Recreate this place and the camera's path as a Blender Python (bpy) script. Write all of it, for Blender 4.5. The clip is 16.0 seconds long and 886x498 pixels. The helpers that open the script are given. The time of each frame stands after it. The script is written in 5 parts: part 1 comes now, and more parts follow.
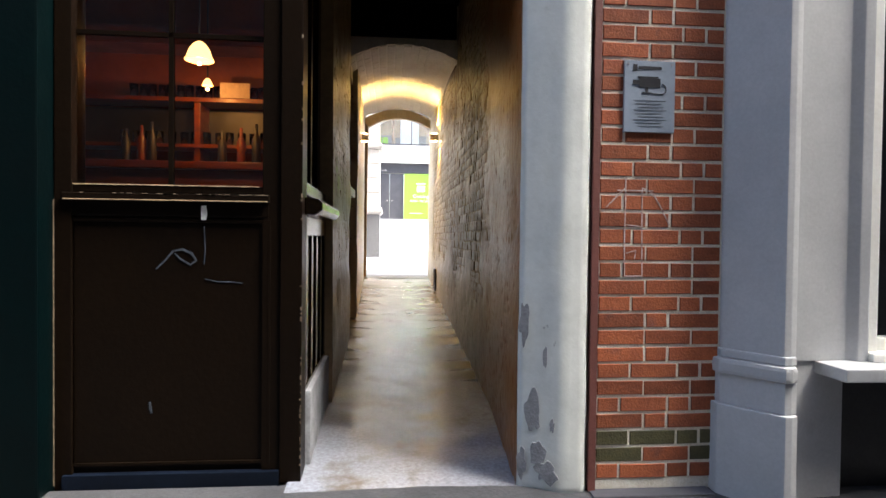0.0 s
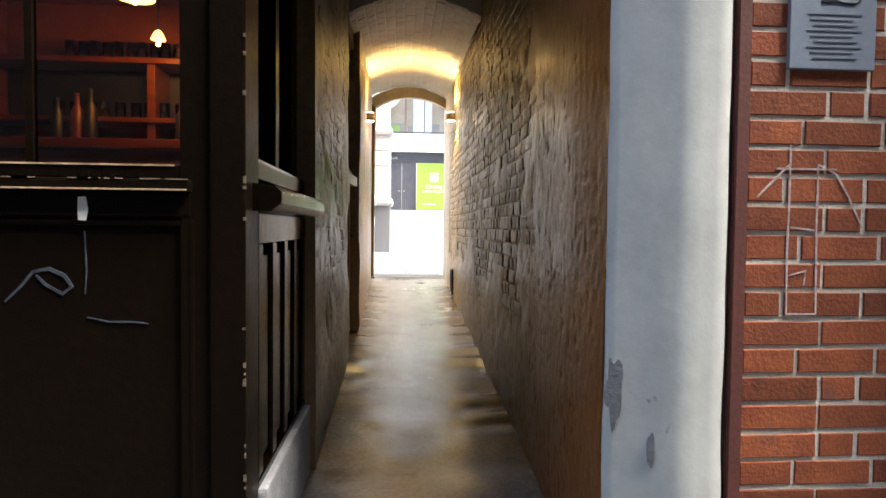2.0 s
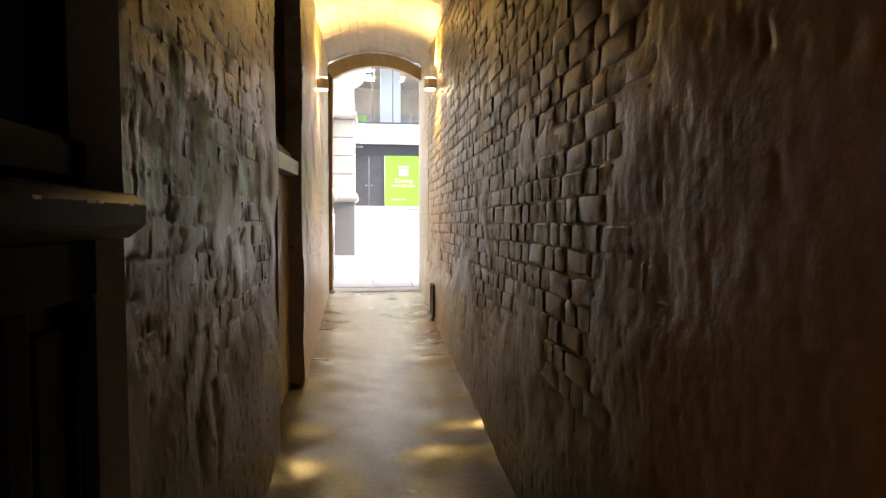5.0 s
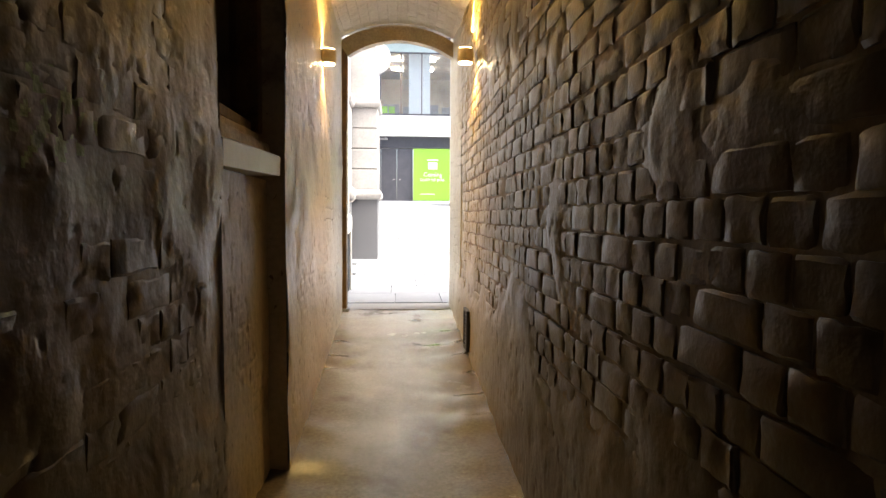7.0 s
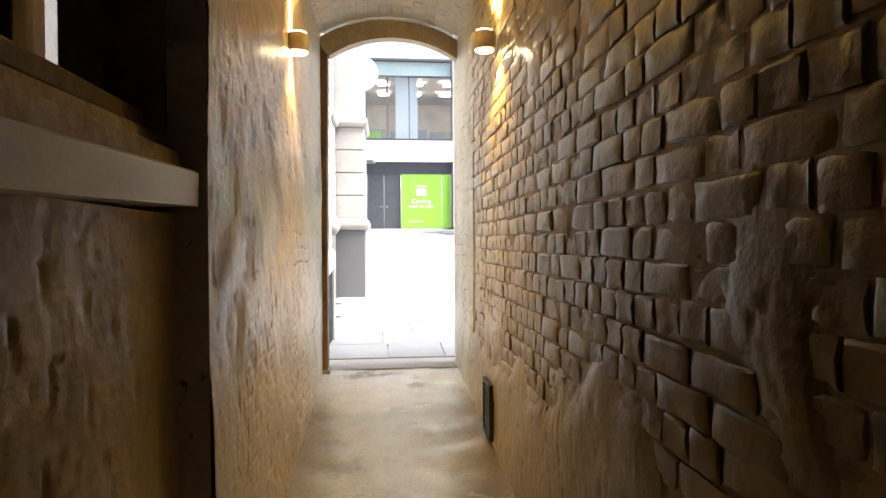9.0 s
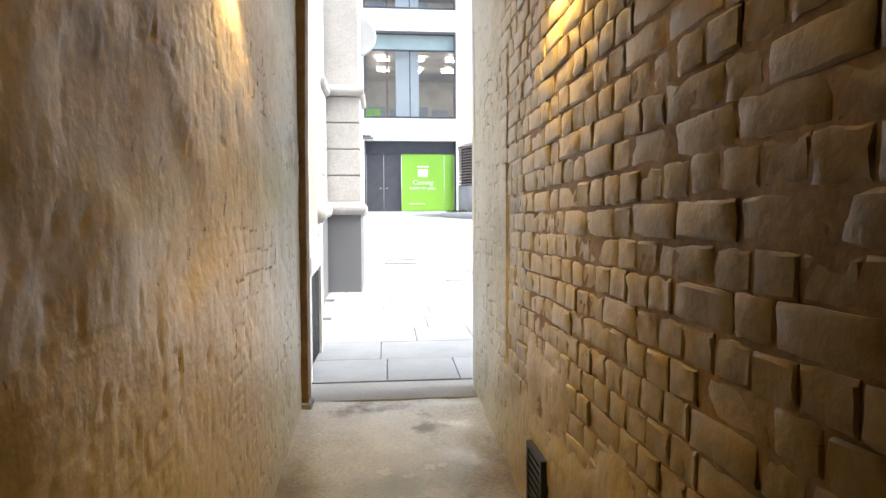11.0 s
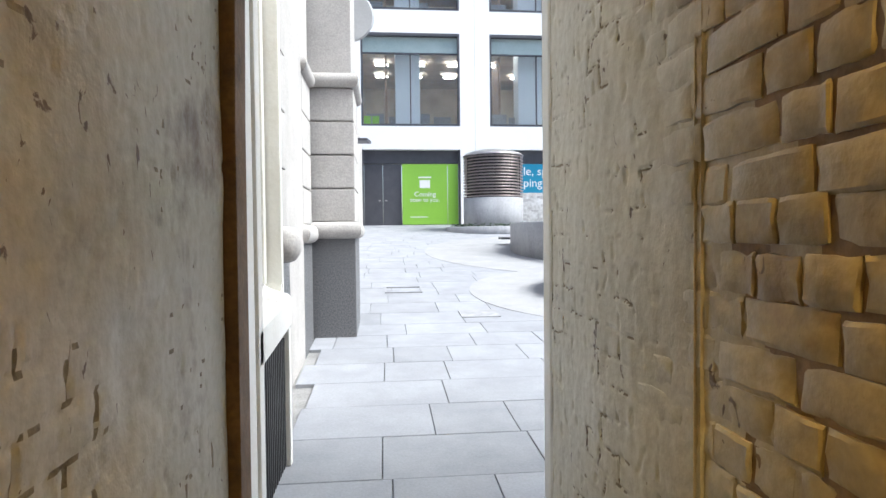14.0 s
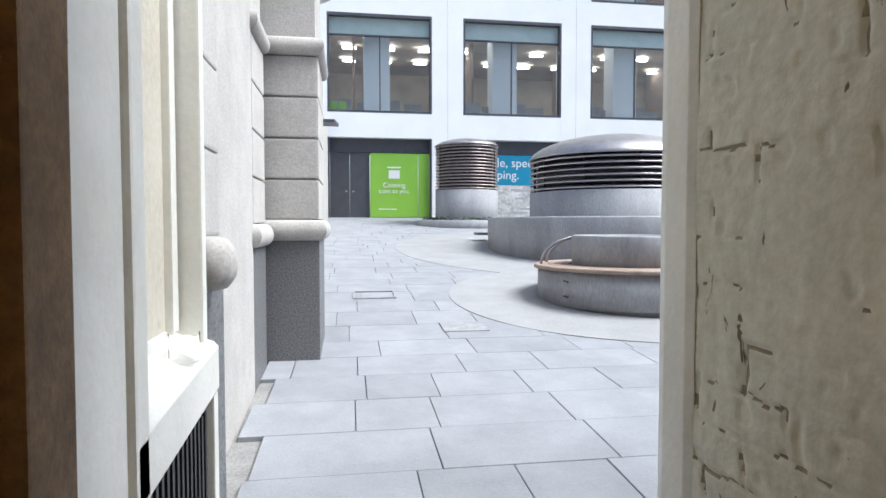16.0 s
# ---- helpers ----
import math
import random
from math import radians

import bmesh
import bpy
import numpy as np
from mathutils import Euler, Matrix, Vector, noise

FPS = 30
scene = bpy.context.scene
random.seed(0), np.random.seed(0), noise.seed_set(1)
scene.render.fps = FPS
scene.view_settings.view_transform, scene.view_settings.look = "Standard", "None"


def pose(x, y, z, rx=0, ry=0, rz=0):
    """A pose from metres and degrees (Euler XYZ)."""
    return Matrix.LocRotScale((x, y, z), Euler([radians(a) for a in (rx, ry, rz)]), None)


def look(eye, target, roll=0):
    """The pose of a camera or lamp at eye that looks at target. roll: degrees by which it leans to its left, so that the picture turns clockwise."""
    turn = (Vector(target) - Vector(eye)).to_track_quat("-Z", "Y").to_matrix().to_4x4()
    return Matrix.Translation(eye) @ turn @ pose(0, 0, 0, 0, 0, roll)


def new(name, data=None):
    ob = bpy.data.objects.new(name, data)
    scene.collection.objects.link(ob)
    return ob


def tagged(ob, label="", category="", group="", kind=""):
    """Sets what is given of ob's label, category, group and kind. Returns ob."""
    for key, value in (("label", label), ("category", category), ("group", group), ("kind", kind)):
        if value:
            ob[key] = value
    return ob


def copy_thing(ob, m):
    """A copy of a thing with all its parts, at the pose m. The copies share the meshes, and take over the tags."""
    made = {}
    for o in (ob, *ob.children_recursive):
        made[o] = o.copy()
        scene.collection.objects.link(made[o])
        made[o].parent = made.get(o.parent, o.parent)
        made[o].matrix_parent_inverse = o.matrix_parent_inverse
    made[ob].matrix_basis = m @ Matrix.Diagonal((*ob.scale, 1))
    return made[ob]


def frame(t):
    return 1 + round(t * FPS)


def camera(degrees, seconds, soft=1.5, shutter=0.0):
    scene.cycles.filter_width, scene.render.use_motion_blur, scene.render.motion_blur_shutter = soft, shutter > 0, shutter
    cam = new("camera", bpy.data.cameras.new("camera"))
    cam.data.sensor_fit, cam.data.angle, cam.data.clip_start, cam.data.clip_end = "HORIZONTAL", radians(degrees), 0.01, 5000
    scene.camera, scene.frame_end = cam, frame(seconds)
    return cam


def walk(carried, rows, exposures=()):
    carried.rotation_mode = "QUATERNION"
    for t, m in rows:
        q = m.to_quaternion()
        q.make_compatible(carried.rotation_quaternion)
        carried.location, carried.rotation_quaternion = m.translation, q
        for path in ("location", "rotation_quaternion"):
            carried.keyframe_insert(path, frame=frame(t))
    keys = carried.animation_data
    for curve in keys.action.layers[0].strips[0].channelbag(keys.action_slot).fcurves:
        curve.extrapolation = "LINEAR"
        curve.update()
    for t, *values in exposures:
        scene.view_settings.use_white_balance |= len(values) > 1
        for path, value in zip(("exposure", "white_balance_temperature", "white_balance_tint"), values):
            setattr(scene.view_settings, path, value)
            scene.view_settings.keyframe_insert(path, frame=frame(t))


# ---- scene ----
import random
from mathutils import noise
cam = camera(72.7, 16.0)
METRES, EYE, TILT, LEAN, TURN = 9.0, 1.1, 0.0, 0.0, -5.2
ROWS = [
    (0.0, 0.0, 0.0, 0.0, 0.01, -1.11, -0.66),
    (0.5, -0.004, 0.0303, -0.0003, 0.01, -1.05, -0.7),
    (1.0, -0.0067, 0.0596, 0.0027, 0.12, -1.43, -0.67),
    (1.5, -0.0048, 0.0929, 0.0054, 0.8, -1.91, -0.4),
    (2.0, -0.0071, 0.1245, 0.0063, 1.23, -2.01, -0.6),
    (2.5, -0.0097, 0.1541, 0.0082, 1.15, -2.34, -0.5),
    (3.0, -0.0127, 0.1857, 0.0085, 0.06, -2.28, -0.19),
    (3.5, -0.015, 0.2157, 0.0131, -0.6, -2.94, -0.44),
    (4.0, -0.0192, 0.2477, 0.0137, -1.85, -2.47, -0.13),
    (6.5, -0.02, 0.4067, 0.0229, -0.02, -2.59, -0.35),
    (7.0, -0.023, 0.4387, 0.0278, 1.04, -3.15, -0.34),
    (7.5, -0.0283, 0.4693, 0.0289, 1.11, -2.39, -0.34),
    (8.0, -0.0333, 0.5008, 0.033, 0.33, -2.19, 0.08),
    (8.5, -0.0364, 0.5317, 0.0363, -0.23, -1.91, 0.56),
    (9.0, -0.0406, 0.5634, 0.0364, -0.25, -0.67, 0.36),
    (11.5, -0.0524, 0.7212, 0.0476, -0.21, -2.61, 0.35),
    (12.0, -0.053, 0.7534, 0.051, 0.04, -2.35, 0.68),
    (12.5, -0.0555, 0.7824, 0.0531, 0.66, -1.81, 0.4),
    (13.0, -0.0595, 0.814, 0.0561, 0.82, -1.5, 0.6),
    (13.5, -0.0642, 0.8449, 0.056, -0.08, -0.46, 0.36),
    (14.0, -0.0701, 0.8763, 0.0607, -0.34, -1.4, 0.64),
    (14.5, -0.0764, 0.9049, 0.0611, -0.55, -1.2, 0.37),
    (15.0, -0.0813, 0.9335, 0.0657, -1.49, -1.6, 0.14),
    (15.5, -0.083, 0.9621, 0.0675, -2.39, -1.57, 0.3),
    (16.0, -0.0851, 0.9906, 0.0712, -3.57, -2.29, 0.03),
]
EXPOSURES = [(0, 2.4, 6600, 8), (3, 2.35, 6700, 8), (5, 2.2, 6800, 9), (7, 2.05, 6700, 9), (9, 2.05, 6500, 7), (11.5, 1.58, 6200, 5), (13.5, 1.1, 6000, 5), (16, 0.7, 5900, 5)]
walk(cam, [(t, pose(0, 0, EYE, TILT, LEAN, TURN) @ pose(METRES * x, METRES * y, METRES * z, 90 + pitch, roll, yaw)) for t, x, y, z, yaw, pitch, roll in ROWS], EXPOSURES)

# ---- world, sun, exposure ----
world = bpy.data.worlds.new("overcast_sky")
scene.world = world
world.use_nodes = True
wn = world.node_tree
sky = wn.nodes.new("ShaderNodeTexSky")
sky.sky_type, sky.sun_disc = "NISHITA", False
sky.sun_elevation, sky.sun_rotation = math.radians(55), math.radians(105)
sky.dust_density, sky.air_density = 4.0, 1.0
wn.links.new(sky.outputs[0], wn.nodes["Background"].inputs[0])
wn.nodes["Background"].inputs[1].default_value = 0.15
sun = new("sun", bpy.data.lights.new("sun", "SUN"))
sun.data.energy, sun.data.angle, sun.data.color = 3.6, math.radians(30), (1, 0.98, 0.95)
sun.matrix_world = look((20, -5.5, 30), (0, 0, 0))

random.seed(7)


# ---- materials ----
def material(name, a, b, rough=0.7, scale=3.0, fine=60.0, bump=0.3, grit=0.35, metal=0.0, vary=0.0, stain=None, stain_scale=1.2, stain_at=0.55, rough_vary=0.12, dist=0.004, stretch=(1, 1, 1), spec=0.5, zones=(), fleck=None, fleck_at=0.66, fleck_scale=23.0):
    """A surface of two tones at two scales, with fine relief, optional stains and a tone per piece."""
    m = bpy.data.materials.new(name)
    m.use_nodes = True
    nt = m.node_tree
    n, l = nt.nodes, nt.links
    bs = n["Principled BSDF"]
    geo = n.new("ShaderNodeNewGeometry")
    mp = n.new("ShaderNodeMapping")
    mp.inputs["Scale"].default_value = stretch
    l.new(geo.outputs["Position"], mp.inputs[0])

    def noise(s, d=5.0, r=0.6):
        t = n.new("ShaderNodeTexNoise")
        t.inputs["Scale"].default_value, t.inputs["Detail"].default_value, t.inputs["Roughness"].default_value = s, d, r
        l.new(mp.outputs[0], t.inputs["Vector"])
        return t

    def mix(fac, c1, c2, mode="MIX"):
        x = n.new("ShaderNodeMix")
        x.data_type, x.blend_type = "RGBA", mode
        for sock, v in ((x.inputs[0], fac), (x.inputs[6], c1), (x.inputs[7], c2)):
            if hasattr(v, "default_value"):
                l.new(v, sock)
            else:
                sock.default_value = (*v, 1) if isinstance(v, tuple) else v
        return x.outputs[2]

    def ramp(sock, lo, hi):
        r = n.new("ShaderNodeMapRange")
        r.inputs[1].default_value, r.inputs[2].default_value = lo, hi
        l.new(sock, r.inputs[0])
        return r.outputs[0]

    big, small = noise(scale), noise(fine, 3.0)
    col = mix(ramp(big.outputs[0], 0.35, 0.65), a, b)
    col = mix(grit, col, mix(1.0, col, small.outputs[0], "OVERLAY"))
    # zones: colour along an axis, for real paint changes and for shade or daylight
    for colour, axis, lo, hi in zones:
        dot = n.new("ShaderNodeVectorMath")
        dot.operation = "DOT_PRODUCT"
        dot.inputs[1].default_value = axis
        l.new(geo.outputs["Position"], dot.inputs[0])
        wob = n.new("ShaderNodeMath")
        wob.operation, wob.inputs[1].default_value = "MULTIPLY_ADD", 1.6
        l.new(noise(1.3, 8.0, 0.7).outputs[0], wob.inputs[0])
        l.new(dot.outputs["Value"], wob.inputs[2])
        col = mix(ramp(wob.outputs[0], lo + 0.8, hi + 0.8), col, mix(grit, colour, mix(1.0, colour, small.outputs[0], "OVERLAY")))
    if stain:
        st = noise(stain_scale, 7.0, 0.65)
        col = mix(ramp(st.outputs[0], stain_at, stain_at + 0.12), col, stain)
    if fleck:
        fm = n.new("ShaderNodeMapping")
        fm.inputs["Scale"].default_value = (1.0, 1.0, 0.55)
        l.new(geo.outputs["Position"], fm.inputs[0])
        fk, gate = n.new("ShaderNodeTexNoise"), noise(2.1, 3.0)
        fk.inputs["Scale"].default_value, fk.inputs["Detail"].default_value, fk.inputs["Roughness"].default_value, fk.inputs["Distortion"].default_value = fleck_scale, 6.0, 0.55, 0.9
        l.new(fm.outputs[0], fk.inputs["Vector"])
        both = n.new("ShaderNodeMath")
        both.operation, both.inputs[1].default_value = "MULTIPLY_ADD", 0.28
        l.new(gate.outputs[0], both.inputs[0])
        l.new(fk.outputs[0], both.inputs[2])
        col = mix(ramp(both.outputs[0], fleck_at + 0.14, fleck_at + 0.165), col, fleck)
    if vary:
        info = n.new("ShaderNodeObjectInfo")
        hsv = n.new("ShaderNodeHueSaturation")
        r = n.new("ShaderNodeMapRange")
        r.inputs[3].default_value, r.inputs[4].default_value = 1 - vary, 1 + vary
        l.new(info.outputs["Random"], r.inputs[0])
        l.new(r.outputs[0], hsv.inputs["Value"])
        l.new(col, hsv.inputs["Color"])
        col = hsv.outputs[0]
    l.new(col, bs.inputs["Base Color"])
    rr = n.new("ShaderNodeMapRange")
    rr.inputs[3].default_value, rr.inputs[4].default_value = max(0.03, rough - rough_vary), min(1, rough + rough_vary)
    l.new(big.outputs[0], rr.inputs[0])
    l.new(rr.outputs[0], bs.inputs["Roughness"])
    bs.inputs["Metallic"].default_value = metal
    bs.inputs["Specular IOR Level"].default_value = spec
    if bump:
        add = n.new("ShaderNodeMath")
        add.operation = "ADD"
        mid = noise(fine * 0.25, 4.0)
        l.new(mid.outputs[0], add.inputs[0])
        l.new(small.outputs[0], add.inputs[1])
        bp = n.new("ShaderNodeBump")
        bp.inputs["Strength"].default_value, bp.inputs["Distance"].default_value = bump, dist
        l.new(add.outputs[0], bp.inputs["Height"])
        l.new(bp.outputs[0], bs.inputs["Normal"])
    return m


def glow(name, colour, strength):
    m = bpy.data.materials.new(name)
    m.use_nodes = True
    b = m.node_tree.nodes["Principled BSDF"]
    b.inputs["Base Color"].default_value = (*colour, 1)
    b.inputs["Emission Color"].default_value = (*colour, 1)
    b.inputs["Emission Strength"].default_value = strength
    return m


def glass(name, colour=(1, 1, 1), rough=0.0):
    m = bpy.data.materials.new(name)
    m.use_nodes = True
    b = m.node_tree.nodes["Principled BSDF"]
    b.inputs["Base Color"].default_value = (*colour, 1)
    b.inputs["Roughness"].default_value = rough
    b.inputs["Transmission Weight"].default_value = 1.0
    b.inputs["IOR"].default_value = 1.45
    return m


# Mid passage darker than the lamp stretch: shade put into the colour.
M_PAINT = material("aged_cream_paint_shaded", (0.15, 0.088, 0.034), (0.095, 0.054, 0.02), 0.36, 2.5, 38, 0.32, 0.35, dist=0.005, spec=0.4, fleck=(0.13, 0.085, 0.045), fleck_at=0.69, zones=[((0.36, 0.275, 0.125), (0, 1, 0), 6.5, 8.2), ((0.21, 0.078, 0.021), (0, 1, 0), 4.6, 4.0), ((0.60, 0.57, 0.46), (0, 1, 0), 8.7, 9.3)], stain=(0.20, 0.13, 0.08), stain_scale=1.7, stain_at=0.60, vary=0.05)
# Base tone darkens the stretch before the window, in place of shade.
M_PAINT_L = material("flaking_cream_paint_shaded", (0.23, 0.155, 0.075), (0.15, 0.096, 0.044), 0.38, 2.2, 36, 0.34, 0.35, dist=0.005, spec=0.45, fleck=(0.17, 0.11, 0.06), fleck_at=0.67, zones=[((0.50, 0.395, 0.25), (0, 1, 0), 5.1, 6.4), ((0.60, 0.57, 0.46), (0, 1, 0), 8.4, 9.1)], stain=(0.22, 0.15, 0.09), stain_scale=1.9, stain_at=0.58, vary=0.05)
M_CRACK = material("dirt_in_cracked_joints", (0.22, 0.175, 0.12), (0.36, 0.31, 0.22), 0.8, 14, 70, 0.4, 0.5)
M_SEAM = material("ochre_grime_in_brick_joints", (0.25, 0.155, 0.065), (0.15, 0.088, 0.034), 0.6, 6, 50, 0.3, 0.5)
M_VAULT = material("cream_vault_paint", (0.62, 0.57, 0.48), (0.54, 0.48, 0.39), 0.7, 2.0, 50, 0.5, 0.3)
M_BROWN = material("brown_gloss_plaster", (0.25, 0.14, 0.075), (0.19, 0.10, 0.052), 0.35, 2.0, 30, 0.35, 0.4, stain=(0.12, 0.07, 0.04), stain_at=0.62)
M_DARK = material("dark_brown_gloss_paint", (0.0065, 0.0038, 0.0022), (0.005, 0.003, 0.0018), 0.36, 3.0, 35, 0.25, 0.5, spec=0.07, stain=(0.011, 0.007, 0.0045), stain_scale=6, stain_at=0.66)
M_DARKG = material("dark_brown_high_gloss", (0.0045, 0.0026, 0.0012), (0.0034, 0.002, 0.001), 0.20, 3.0, 30, 0.12, 0.5, spec=0.16, stain=(0.010, 0.006, 0.0035), stain_scale=6, stain_at=0.66)
M_NAVY = material("dark_navy_kick_paint", (0.004, 0.007, 0.014), (0.003, 0.005, 0.010), 0.45, 4, 40, 0.2, 0.4, spec=0.12)
M_GREEN = material("dark_green_gloss_paint", (0.0005, 0.0036, 0.0040), (0.0004, 0.0027, 0.0031), 0.4, 3.0, 40, 0.2, 0.3, spec=0.1)
M_WORN = material("worn_paint_edge", (0.46, 0.34, 0.20), (0.30, 0.20, 0.11), 0.6, 18, 60, 0.5, 0.5)
M_CHIP = material("chipped_paint_edge", (0.20, 0.15, 0.10), (0.10, 0.07, 0.045), 0.6, 40, 90, 0.5, 0.5)
M_WHITE = material("white_masonry_paint", (0.67, 0.685, 0.655), (0.60, 0.615, 0.585), 0.6, 3.5, 26, 0.22, 0.2, fleck=(0.30, 0.30, 0.29), fleck_at=0.69, fleck_scale=12.0, stain=(0.40, 0.39, 0.36), stain_scale=3.0, stain_at=0.64)
M_CREAM = material("cream_plaster_paint", (0.66, 0.62, 0.53), (0.55, 0.50, 0.41), 0.45, 2.2, 40, 0.4, 0.4, stain=(0.26, 0.20, 0.14), stain_scale=3.2, stain_at=0.62)
M_ALGAE = material("algae_on_paint", (0.24, 0.28, 0.07), (0.28, 0.28, 0.13), 0.55, 9, 60, 0.5, 0.5)
M_BARE = material("bare_grey_render", (0.30, 0.30, 0.31), (0.22, 0.22, 0.23), 0.85, 10, 70, 0.6, 0.4)
M_GLOSSW = material("cream_gloss_woodwork", (0.82, 0.81, 0.76), (0.75, 0.73, 0.67), 0.35, 4.0, 45, 0.3, 0.25, stain=(0.30, 0.26, 0.20), stain_scale=7, stain_at=0.70)
M_BRICK = material("red_brick", (0.34, 0.092, 0.034), (0.235, 0.062, 0.028), 0.85, 9.0, 90, 0.6, 0.5, vary=0.28, stain=(0.16, 0.06, 0.045), stain_scale=5, stain_at=0.62)
M_MORTAR = material("pale_mortar", (0.74, 0.70, 0.60), (0.64, 0.59, 0.50), 0.9, 7, 90, 0.6, 0.5)
M_STONE = material("grey_painted_stone", (0.44, 0.444, 0.45), (0.37, 0.373, 0.378), 0.65, 2.0, 60, 0.08, 0.12, stain=(0.30, 0.298, 0.285), stain_scale=2.2, stain_at=0.64)
M_PORT = material("portland_stone", (0.46, 0.44, 0.42), (0.38, 0.36, 0.34), 0.8, 2.5, 60, 0.4, 0.35, stain=(0.30, 0.28, 0.26), stain_at=0.64)
M_GRAN = material("dark_speckled_granite", (0.20, 0.20, 0.205), (0.075, 0.075, 0.08), 0.5, 75, 220, 0.2, 0.9)
# Brown sides, grey mouth; the bluish pale yard end is daylight in the colour.
M_FLOOR = material("worn_concrete_daylit_end", (0.28, 0.275, 0.265), (0.20, 0.196, 0.188), 0.22, 3.2, 55, 0.14, 0.5, stain=(0.13, 0.115, 0.10), stain_scale=2.4, stain_at=0.54, rough_vary=0.14, zones=[((0.13, 0.095, 0.06), (5, 0, 0), 1.9, 3.4), ((0.13, 0.095, 0.06), (-5, 0, 0), 0.7, 2.2), ((0.24, 0.25, 0.285), (0, 1, 0), 4.2, 3.2), ((0.47, 0.475, 0.50), (0, 1, 0), 8.9, 9.6)])
M_SLAB = material("yorkstone_paving", (0.262, 0.268, 0.288), (0.215, 0.22, 0.238), 0.75, 2.4, 70, 0.2, 0.2, vary=0.08, stain=(0.21, 0.21, 0.218), stain_scale=1.3, stain_at=0.62)
M_JOINT = material("paving_bed", (0.25, 0.245, 0.24), (0.19, 0.185, 0.18), 0.9, 4, 60, 0.4, 0.5)
M_STREET = material("street_setts", (0.055, 0.055, 0.06), (0.038, 0.038, 0.042), 0.7, 3, 50, 0.5, 0.5)
M_PALE = material("pale_granite_paving", (0.29, 0.288, 0.292), (0.255, 0.253, 0.256), 0.8, 2, 60, 0.3, 0.3)
M_CONC = material("cast_concrete", (0.33, 0.33, 0.34), (0.25, 0.25, 0.26), 0.7, 2.2, 45, 0.35, 0.4, stain=(0.18, 0.18, 0.19), stain_scale=1.5, stain_at=0.60, stretch=(1, 1, 0.35))
M_STEEL = material("brushed_steel", (0.42, 0.40, 0.40), (0.34, 0.32, 0.32), 0.38, 5, 80, 0.1, 0.2, metal=0.85)
M_LOUVRE = material("bronze_louvre", (0.42, 0.35, 0.335), (0.34, 0.28, 0.27), 0.4, 5, 80, 0.1, 0.2, metal=0.6)
M_BLACK = material("black_metal", (0.018, 0.018, 0.019), (0.012, 0.012, 0.013), 0.45, 6, 60, 0.2, 0.4)
M_GREYM = material("anthracite_metal", (0.075, 0.075, 0.088), (0.06, 0.06, 0.072), 0.5, 3, 60, 0.1, 0.2)
M_FACADE = material("white_stone_cladding", (0.88, 0.87, 0.86), (0.84, 0.83, 0.82), 0.7, 1.0, 30, 0.15, 0.15)
M_LIME = material("lime_green_vinyl", (0.27, 0.52, 0.06), (0.25, 0.49, 0.055), 0.4, 0.8, 20, 0.0, 0.1)
M_BLUE = material("teal_blue_vinyl", (0.02, 0.26, 0.42), (0.018, 0.24, 0.39), 0.4, 0.8, 20, 0.0, 0.1)
M_PHOTO = material("pale_photo_print", (0.75, 0.74, 0.72), (0.45, 0.43, 0.40), 0.5, 2.6, 9, 0.0, 0.6)
M_LETTER = material("white_lettering", (0.82, 0.82, 0.80), (0.78, 0.78, 0.76), 0.5, 4, 30, 0.0, 0.1)
M_SIGN = material("satin_aluminium_plate", (0.30, 0.35, 0.42), (0.27, 0.32, 0.39), 0.45, 4, 60, 0.05, 0.1, metal=0.2)
M_INK = material("black_print", (0.015, 0.015, 0.02), (0.012, 0.012, 0.016), 0.5, 5, 40, 0.0, 0.1)
M_TEXT = material("fine_grey_print", (0.13, 0.145, 0.17), (0.10, 0.11, 0.13), 0.5, 60, 120, 0.0, 0.4)
M_CHALK = material("chalk_marks", (0.66, 0.56, 0.54), (0.42, 0.29, 0.26), 0.9, 30, 90, 0.3, 0.6)
M_TAG = material("pale_blue_scrawl", (0.055, 0.066, 0.085), (0.018, 0.022, 0.03), 0.6, 25, 90, 0.2, 0.5)
M_MOSS = material("mossy_brick", (0.085, 0.075, 0.03), (0.06, 0.055, 0.025), 0.9, 14, 90, 0.6, 0.5, vary=0.2)
M_GLASS = glass("window_glass", (0.95, 0.97, 0.97))
M_DRINK = glass("drinking_glass", (0.98, 0.98, 0.98), 0.02)
M_DRINK.node_tree.nodes["Principled BSDF"].inputs["IOR"].default_value = 1.4
M_WOODR = material("red_mahogany", (0.15, 0.033, 0.009), (0.09, 0.019, 0.006), 0.35, 4, 40, 0.2, 0.5, stretch=(1, 1, 6))
M_REDWALL = material("ochre_red_bar_wall", (0.20, 0.046, 0.009), (0.13, 0.028, 0.006), 0.6, 2, 40, 0.1, 0.3)
M_LAMPON = glow("warm_lamp_glass", (1.0, 0.50, 0.13), 1.0)
M_LAMPBOX = material("cream_lamp_body", (0.55, 0.48, 0.38), (0.48, 0.41, 0.31), 0.5, 10, 60, 0.1, 0.3)
M_LED = glow("lit_lamp_lens", (1.0, 0.74, 0.38), 14.0)
M_OFFICE = glow("office_ceiling_light", (1.0, 0.97, 0.92), 12.0)
M_OFFWALL = material("office_interior_wall", (0.50, 0.44, 0.36), (0.38, 0.33, 0.27), 0.8, 1.2, 20, 0.0, 0.3)
M_OFFWHITE = material("office_white_column", (0.74, 0.78, 0.82), (0.70, 0.74, 0.79), 0.7, 1.2, 20, 0.0, 0.1)
M_TIMBER = material("weathered_hardwood", (0.34, 0.26, 0.21), (0.26, 0.19, 0.15), 0.7, 6, 60, 0.3, 0.5)
